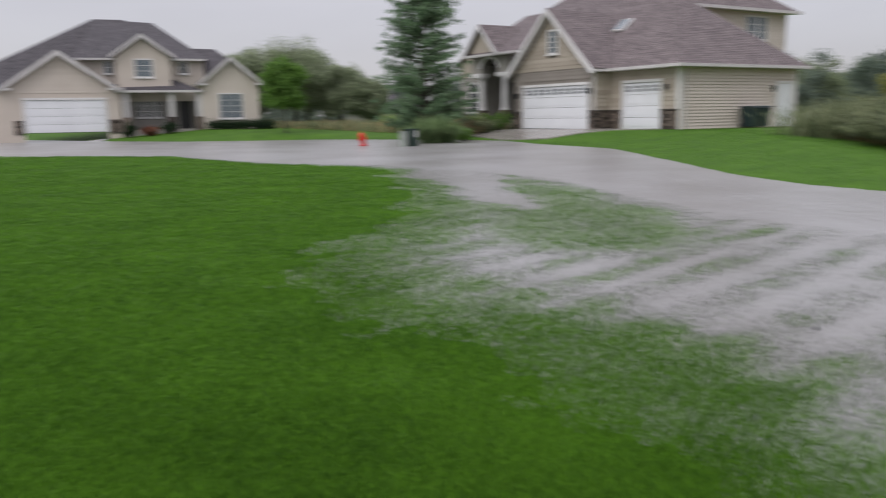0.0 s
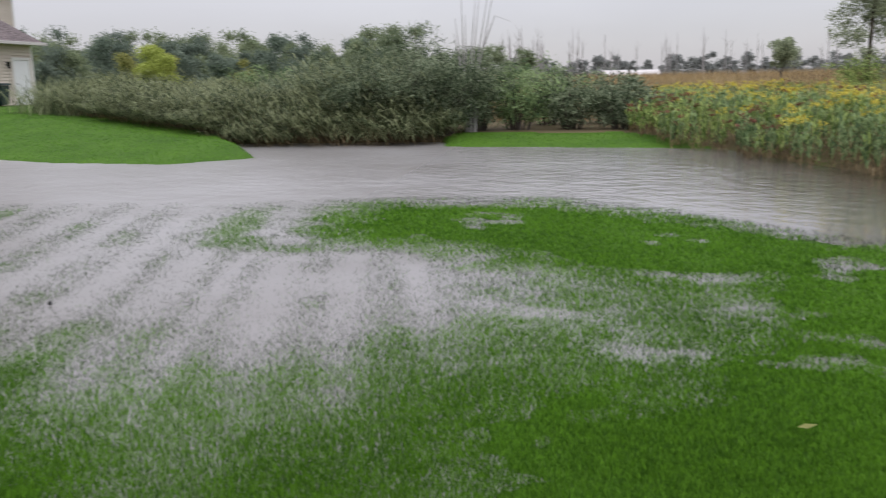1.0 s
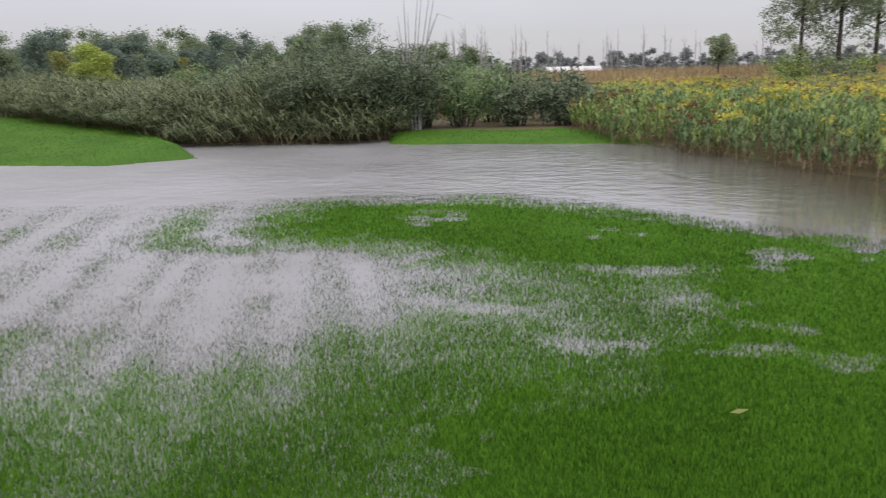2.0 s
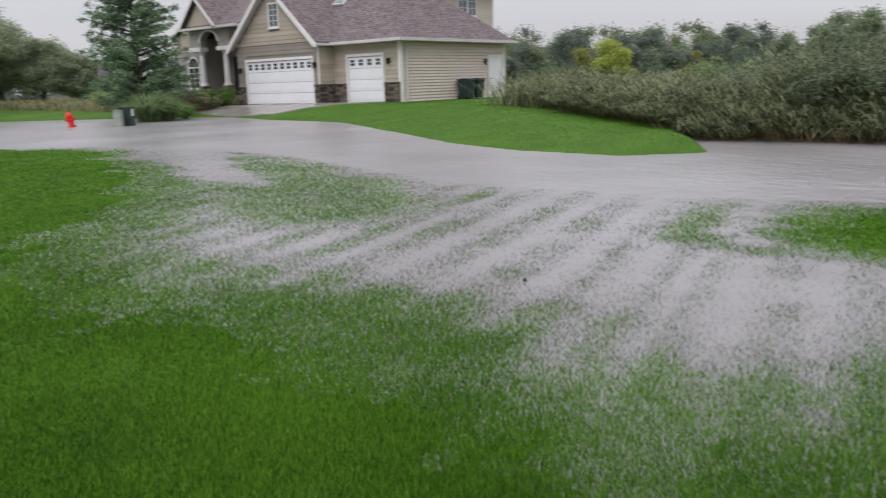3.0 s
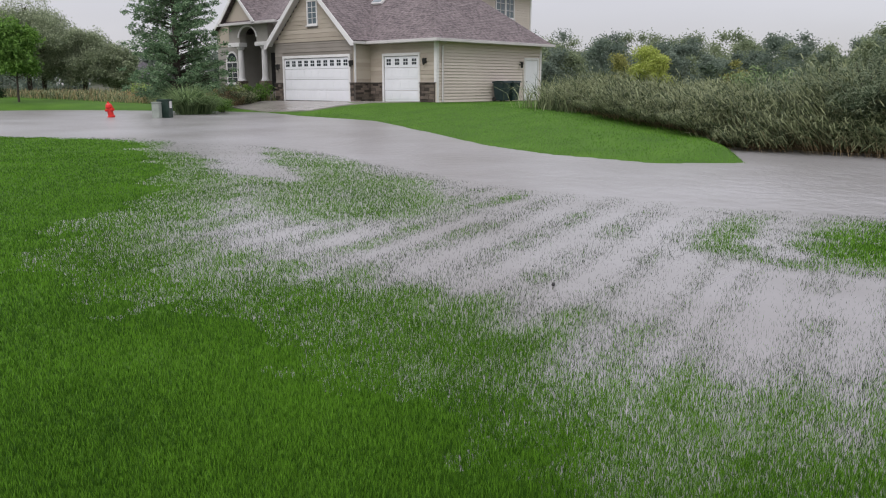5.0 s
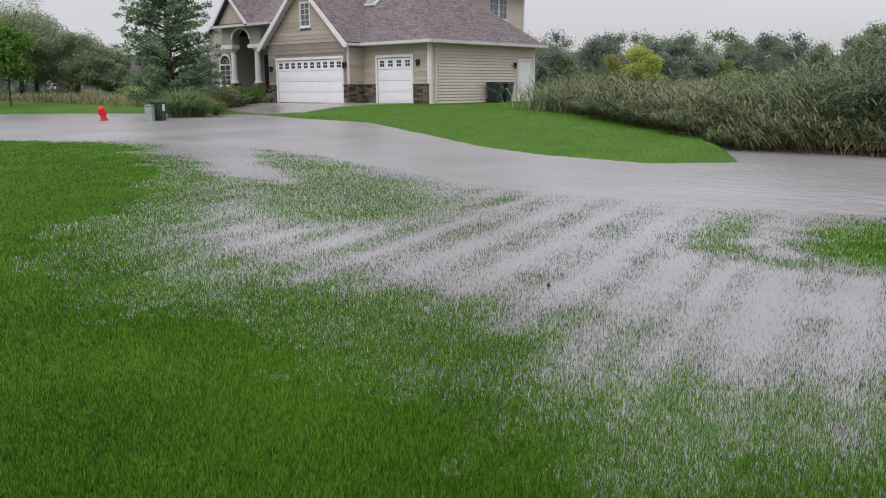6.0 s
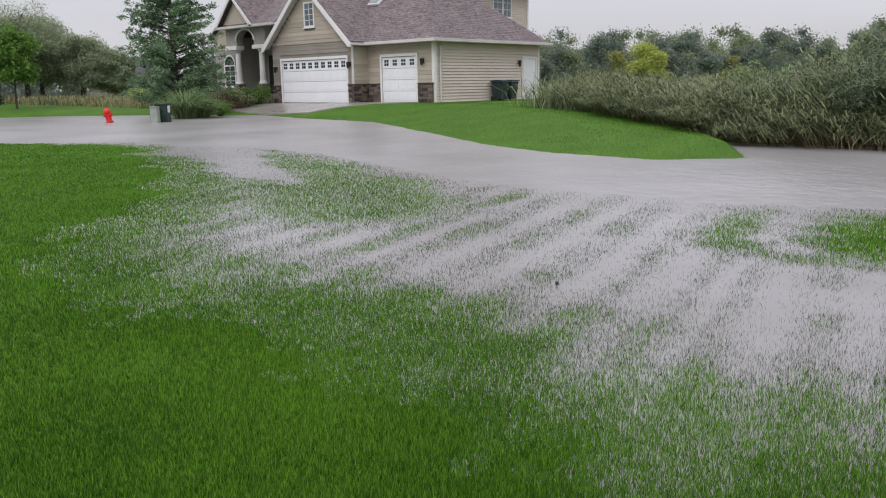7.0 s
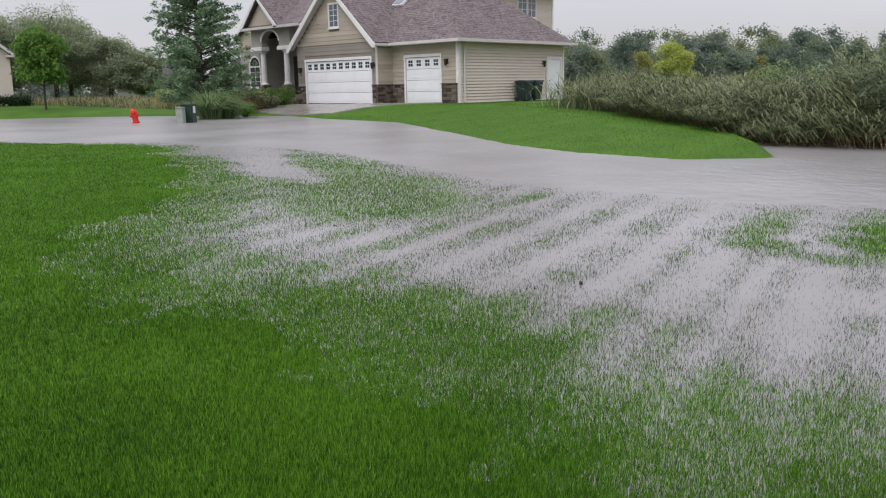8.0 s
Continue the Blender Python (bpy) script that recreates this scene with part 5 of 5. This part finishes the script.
for i in range(64):
    a = radians(random.choice([random.uniform(2.5, 6), random.uniform(-16, 1)]))
    d = random.uniform(190, 240)
    hh = random.uniform(6, 13)
    T = thing("dead_tree", pose(-d * math.sin(a), d * math.cos(a), 0.6), "bare grey dead tree trunk standing in the marsh", "tree", "dead trees in the marsh")
    bm = tube([(0, 0, -0.5), (0.1, 0, hh * 0.6), (random.uniform(-0.3, 0.3), 0, hh)], [0.11, 0.08, 0.02], 5)
    for k in range(5):
        q = hh * random.uniform(0.45, 0.85)
        tube([(0, 0, q), (random.uniform(-1.2, 1.2), random.uniform(-0.5, 0.5), q + random.uniform(0.8, 2.2))], [0.05, 0.015], 4, bm)
    part("trunk", bm, M_BARE, T)

# single trees
tree("tree", (-21.4, 39.6, 0.3), 3.6, (1.25, 1.25, 1.7), 1.95, 80, 200, 0.05, M_YELLOW, "small round yellow-green tree behind the reeds", r0=0.06, seed=5)
tree("tree", (-52.7, 19.4, 0.2), 5.2, (1.8, 1.8, 2.0), 3.3, 90, 160, 0.09, M_MAPLE, "round fresh-green young lawn tree", r0=0.075, seed=6)
spruce_like((-40.8, 23.3, 0.3), 10.8, 2.75, "tall conical blue-green tree by the entry")
for i, (x, y, h, r) in enumerate(((-67.5, 22.0, 7.2, 3.4), (-67.0, 25.6, 8.4, 3.6), (-65.6, 29.3, 5.9, 2.7), (-64.6, 31.6, 4.6, 1.9), (-69, 27.5, 7.5, 3.2))):
    tree("willow_tree", (x, y, 0.3), h, (r, r, h * 0.42), h * 0.56, 120, 320, 0.075, M_WILLOW, "grey-green spreading willow behind the lawn", r0=0.2, seed=70 + i, group="willows behind the lawn")
tree("tree", (12.4, 38.5, 0.5), 7.4, (2.3, 2.3, 3.2), 3.9, 90, 130, 0.055, M_WILLOW, "open-crowned grey-green tree in the meadow", r0=0.10, seed=91, lump=0.26)
tree("tree", (14.4, 39.5, 0.5), 8.2, (2.4, 2.4, 3.6), 4.2, 110, 130, 0.055, M_WOODS, "open-crowned dark green tree in the meadow", r0=0.12, seed=92, lump=0.26)
tree("tree", (16.6, 41, 0.5), 8.0, (2.4, 2.4, 3.2), 4.6, 80, 120, 0.055, M_WOODS, "open-crowned dark green tree in the meadow", r0=0.12, seed=93, lump=0.26)
tree("tree", (12.3, 54, 0.5), 3.4, (1.1, 1.1, 1.2), 2.2, 34, 160, 0.06, M_WILLOW, "small grey-green leaning tree in the marsh", r0=0.06, seed=94)
for i, (x, y, rx, h) in enumerate(((12.0, 37.4, 1.3, 2.0), (13.8, 37.8, 1.2, 1.7), (15.2, 39.0, 1.4, 2.1))):
    shrub("meadow_shrub", (x, y, gz(x, y)), rx, rx, h, 2600, 0.06, M_WILLOW if i % 2 else M_HERB, "leafy green shrub under the meadow trees", stems=16, aspect=0.4, seed=210 + i, group="shrubs under the meadow trees")
for i, (x, y, w) in enumerate(((9.2, 238, 6), (17.5, 240, 7))):
    B = thing("farm_building", pose(x, y, -0.5, 0, 0, 4), "low distant farm building with a white roof", "building", "far farm buildings")
    part("wall", box(-w / 2, w / 2, 0, 7, 0, 2.2), M_STUCCO, B)
    part("roof", prism([(-0.4, 2.2), (7.4, 2.2), (3.5, 3.6)], "x", -w / 2 - 0.4, w / 2 + 0.4), M_GUTTER, B, "pale sheet roof")

# planting in front of the houses
def grass_clump(x, y, h, n, label):
    px, py = rng.normal(x, 0.2, n), rng.normal(y, 0.2, n)
    v, f = blades(px, py, np.maximum(ground_height(px, py), 0), rng.uniform(0.6, 1.0, n) * h, rng.uniform(0.010, 0.02, n), rng.uniform(0.2, 1.3, n), np.arctan2(py - y, px - x))
    T = tagged(new("ornamental_grass", mesh_np("ornamental_grass", v, f, M_FORB)), label, "grass")
    return T


grass_clump(-36.4, 21.2, 1.95, 1800, "tall fountain grass clump by the flooded driveway")
grass_clump(-36.3, 22.0, 1.6, 900, "fountain grass clump by the flooded driveway")
for i, (x, y, r, h, mat, lab) in enumerate((
        (-37.6, 23.9, 0.75, 0.95, M_MAPLE, "clipped bright green shrub by the entry"), (-40.0, 26.0, 0.85, 0.85, M_DEADLEAF, "olive-brown shrub by the entry"),
        (-39.7, 26.9, 0.95, 0.95, M_REED, "yellow-brown shrub in the entry bed"), (-40.3, 28.0, 0.95, 1.3, M_MAPLE, "leafy green hydrangea beside the garage"),
        (-42.0, 27.7, 0.85, 1.25, M_HERB, "green hydrangea in the entry bed"), (-43.0, 27.5, 0.8, 0.9, M_STRAW, "brownish shrub in the entry bed"), (-44.4, 27.9, 0.9, 0.9, M_HERB, "low green shrub in the entry bed"))):
    shrub("garden_shrub", (x, y, max(0.0, gz(x, y))), r, r, h, 2200, 0.05, mat, lab, stems=14, aspect=0.6, seed=120 + i, group="shrubs by the entry")
for i in range(9):
    t = i / 8
    x, y = -51.5 + 9.0 * t + random.uniform(-0.4, 0.4), 26.4 + 1.0 * t + random.uniform(-1, 1)
    shrub("wild_shrub", (x, y, max(0.1, gz(x, y))), 1.3, 1.1, random.uniform(0.8, 1.6), 900, 0.09, (M_HERB, M_STRAW, M_WILLOW)[i % 3], "low wild shrub at the lawn's back edge", stems=10, aspect=0.4, seed=150 + i, group="wild growth behind the lawn")
# rough grass along the back of the lawn
VERGE = [(-66, 17), (-56, 22), (-48, 25.5), (-40, 26.5), (-40, 31), (-58, 33), (-70, 26)]
for mat, n, seed, lab in ((M_STRAW, 7000, 44, "tall straw-coloured grass behind the lawn"), (M_REED, 20000, 45, "tall rough green grass behind the lawn")):
    x, y = scatter(VERGE, n, seed)
    v, f = blades(x, y, ground_height(x, y), rng.uniform(0.2, 0.8, len(x)) * (0.3 + 1.3 * fractal(x, y, 0.5, 8)), rng.uniform(0.012, 0.03, len(x)), rng.uniform(0.1, 0.9, len(x)), rng.uniform(0, 6.28, len(x)))
    stuff("rough_grass", v, f, mat, lab, "grass")
far_front = pose(-60.9, 11.3, 0.0, 0, 0, 79.5)
for i, (u, d, r, h, mat, lab) in enumerate(((-0.4, -0.9, 0.5, 1.15, M_HEDGE, "dark green shrub by the porch"), (0.7, -1.0, 0.95, 0.7, M_RUSSET, "brown low shrub by the porch"), (1.9, -0.9, 0.6, 0.9, M_HEDGE, "dark green shrub by the porch"))):
    p = far_front @ Vector((u * 1.19, d, 0))
    shrub("garden_shrub", (p.x, p.y, max(0.1, gz(p.x, p.y))), r, r, h, 900, 0.07, mat, lab, stems=10, aspect=0.6, seed=180 + i, group="shrubs by the porch")
hedge = thing("hedge", far_front @ pose(7.2, -0.9, 0.5), "dark clipped hedge under the far house's window", "hedge")
v, f = leaf_cloud([(-2.1 + 0.28 * i, random.uniform(-0.1, 0.1), 0.42) for i in range(16)], [(0.42, 0.42, 0.46)] * 16, [260] * 16, 0.07, 0, 0.6, 0.3)
part_np("foliage", v, f, M_HEDGE, hedge)
part("stem", tube([(0, 0, -0.3), (0, 0, 0.4)], [0.05, 0.02], 6), M_BARK, hedge)

# roof of a house beyond the willows
B = thing("house", pose(-79.5, 40.5, 0.0, 0, 0, 62), "distant grey house with a hipped roof, half hidden", "house")
part("wall", box(-4, 4, 0, 6, 0, 2.0), M_STUCCO, B)
shingles("roof", (-4.5, -0.5, 1.9), (4.5, -0.5, 1.9), (1.0, 3.0, 3.8), (-1.0, 3.0, 3.8), B, M_ROOF_GREY)
window(B, pose(0, 0, 0), -1.5, -0.3, 0.6, 1.6, 2, 2)


# ---- small things ----
def build_hydrant():
    T = thing("fire_hydrant", pose(-35.6, 16.95, 0.0, 0, 0, 62) @ pose(0, 0, 0, 0, -9, 0), "red fire hydrant standing in flood water", "fire hydrant")
    part("barrel", lathe([(0.15, -0.25), (0.15, 0.0), (0.17, 0.02), (0.17, 0.06), (0.125, 0.08), (0.125, 0.42), (0.165, 0.44), (0.165, 0.49), (0.13, 0.50)], 20), M_RED, T)
    part("bonnet", lathe([(0.14, 0.50), (0.135, 0.55), (0.10, 0.60), (0.05, 0.635), (0.04, 0.64), (0.04, 0.70), (0.03, 0.70)], 20), M_RED, T)
    for a, r, ln in ((0, 0.06, 0.13), (180, 0.06, 0.13), (270, 0.08, 0.15)):
        n = part("nozzle", lathe([(r * 0.8, 0.08), (r * 0.8, 0.08 + ln * 0.5), (r, 0.08 + ln * 0.5), (r, 0.08 + ln), (r * 0.4, 0.08 + ln), (r * 0.3, 0.11 + ln)], 12), M_RED, T)
        n.matrix_basis = pose(0, 0, 0.34, 0, 0, a + 40) @ pose(0, 0, 0, 0, 90, 0)


def build_pedestals():
    T = thing("utility_box", pose(-33.4, 18.35, 0.0, 0, 0, 35), "dark green steel utility box standing in flood water", "utility box")
    part("cabinet", box(-0.26, 0.26, -0.22, 0.22, -0.3, 0.72, 0.02), M_GREENBOX, T)
    part("lid", box(-0.285, 0.285, -0.245, 0.245, 0.722, 0.80, 0.025), M_GREENBOX, T)
    part("notice", box(0.262, 0.266, -0.1, 0.12, 0.42, 0.72), M_TRIM, T, "white warning notice")
    T = thing("utility_pedestal", pose(-33.2, 17.85, 0.0, 0, 0, 35), "pale grey-green telecom pedestal standing in flood water", "utility box")
    part("cabinet", box(-0.17, 0.17, -0.14, 0.14, -0.3, 0.62, 0.02), M_GREYBOX, T)
    part("lid", box(-0.19, 0.19, -0.16, 0.16, 0.622, 0.70, 0.03), M_GREYBOX, T)


def build_bin(x, y, lab):
    T = thing("wheelie_bin", pose(x, y, gz(x, y), 0, 0, 90), lab, "bin", "bins by the house wall")
    bm = bmesh.new()
    lo = [bm.verts.new(p) for p in ((-0.26, -0.27, 0.06), (0.26, -0.27, 0.06), (0.26, 0.27, 0.06), (-0.26, 0.27, 0.06))]
    hi = [bm.verts.new(p) for p in ((-0.33, -0.36, 0.98), (0.33, -0.36, 0.98), (0.33, 0.36, 0.98), (-0.33, 0.36, 0.98))]
    bm.faces.new(lo[::-1])
    bm.faces.new(hi)
    for i in range(4):
        bm.faces.new((lo[i], lo[(i + 1) % 4], hi[(i + 1) % 4], hi[i]))
    bmesh.ops.bevel(bm, geom=bm.edges[:], offset=0.03, segments=2, affect="EDGES")
    part("body", bm, M_BIN, T)
    part("lid", prism([(-0.40, 0.985), (0.40, 0.985), (0.38, 1.04), (0.0, 1.09), (-0.38, 1.06)], "x", -0.35, 0.35), M_BIN, T)
    part("handle", tube([(-0.3, 0.42, 0.99), (0.3, 0.42, 0.99)], [0.018, 0.018], 8), M_BIN, T)
    for s in (-1, 1):
        w = part("wheel", lathe([(0.1, -0.03), (0.125, -0.02), (0.125, 0.02), (0.1, 0.03)], 16), M_BLACK, T)
        w.matrix_basis = pose(s * 0.3, 0.27, 0.125, 0, 90, 0)


build_hydrant()
build_pedestals()
build_bin(-27.25, 34.4, "dark green wheeled bin against the beige siding")
build_bin(-27.25, 35.25, "dark green wheeled bin with a closed lid")
# a fallen leaf on the lawn and a clod in the shallows
lz = gz(1.16, 3.13)
LF = tagged(new("fallen_leaf", mesh_np("fallen_leaf", [(-0.035, 0, 0.05), (-0.005, -0.028, 0.058), (0.04, 0.0, 0.066), (0.0, 0.03, 0.054), (0, 0, 0.05)], [(0, 1, 4), (1, 2, 4), (2, 3, 4), (3, 0, 4)], M_GOLDLEAF)), "pale yellow fallen leaf on the grass", "leaf")
LF.matrix_world = pose(1.16, 3.13, lz)
bm = bmesh.new()
bmesh.ops.create_icosphere(bm, subdivisions=2, radius=0.018)
for q in bm.verts:
    q.co *= 0.8 + 0.4 * noise.noise(q.co * 30)
clod = part("mud_clod", bm, M_BLACK, None)
tagged(clod, "small dark clod of mud in shallow water", "debris")
clod.matrix_world = pose(-3.17, 4.64, 0.015)
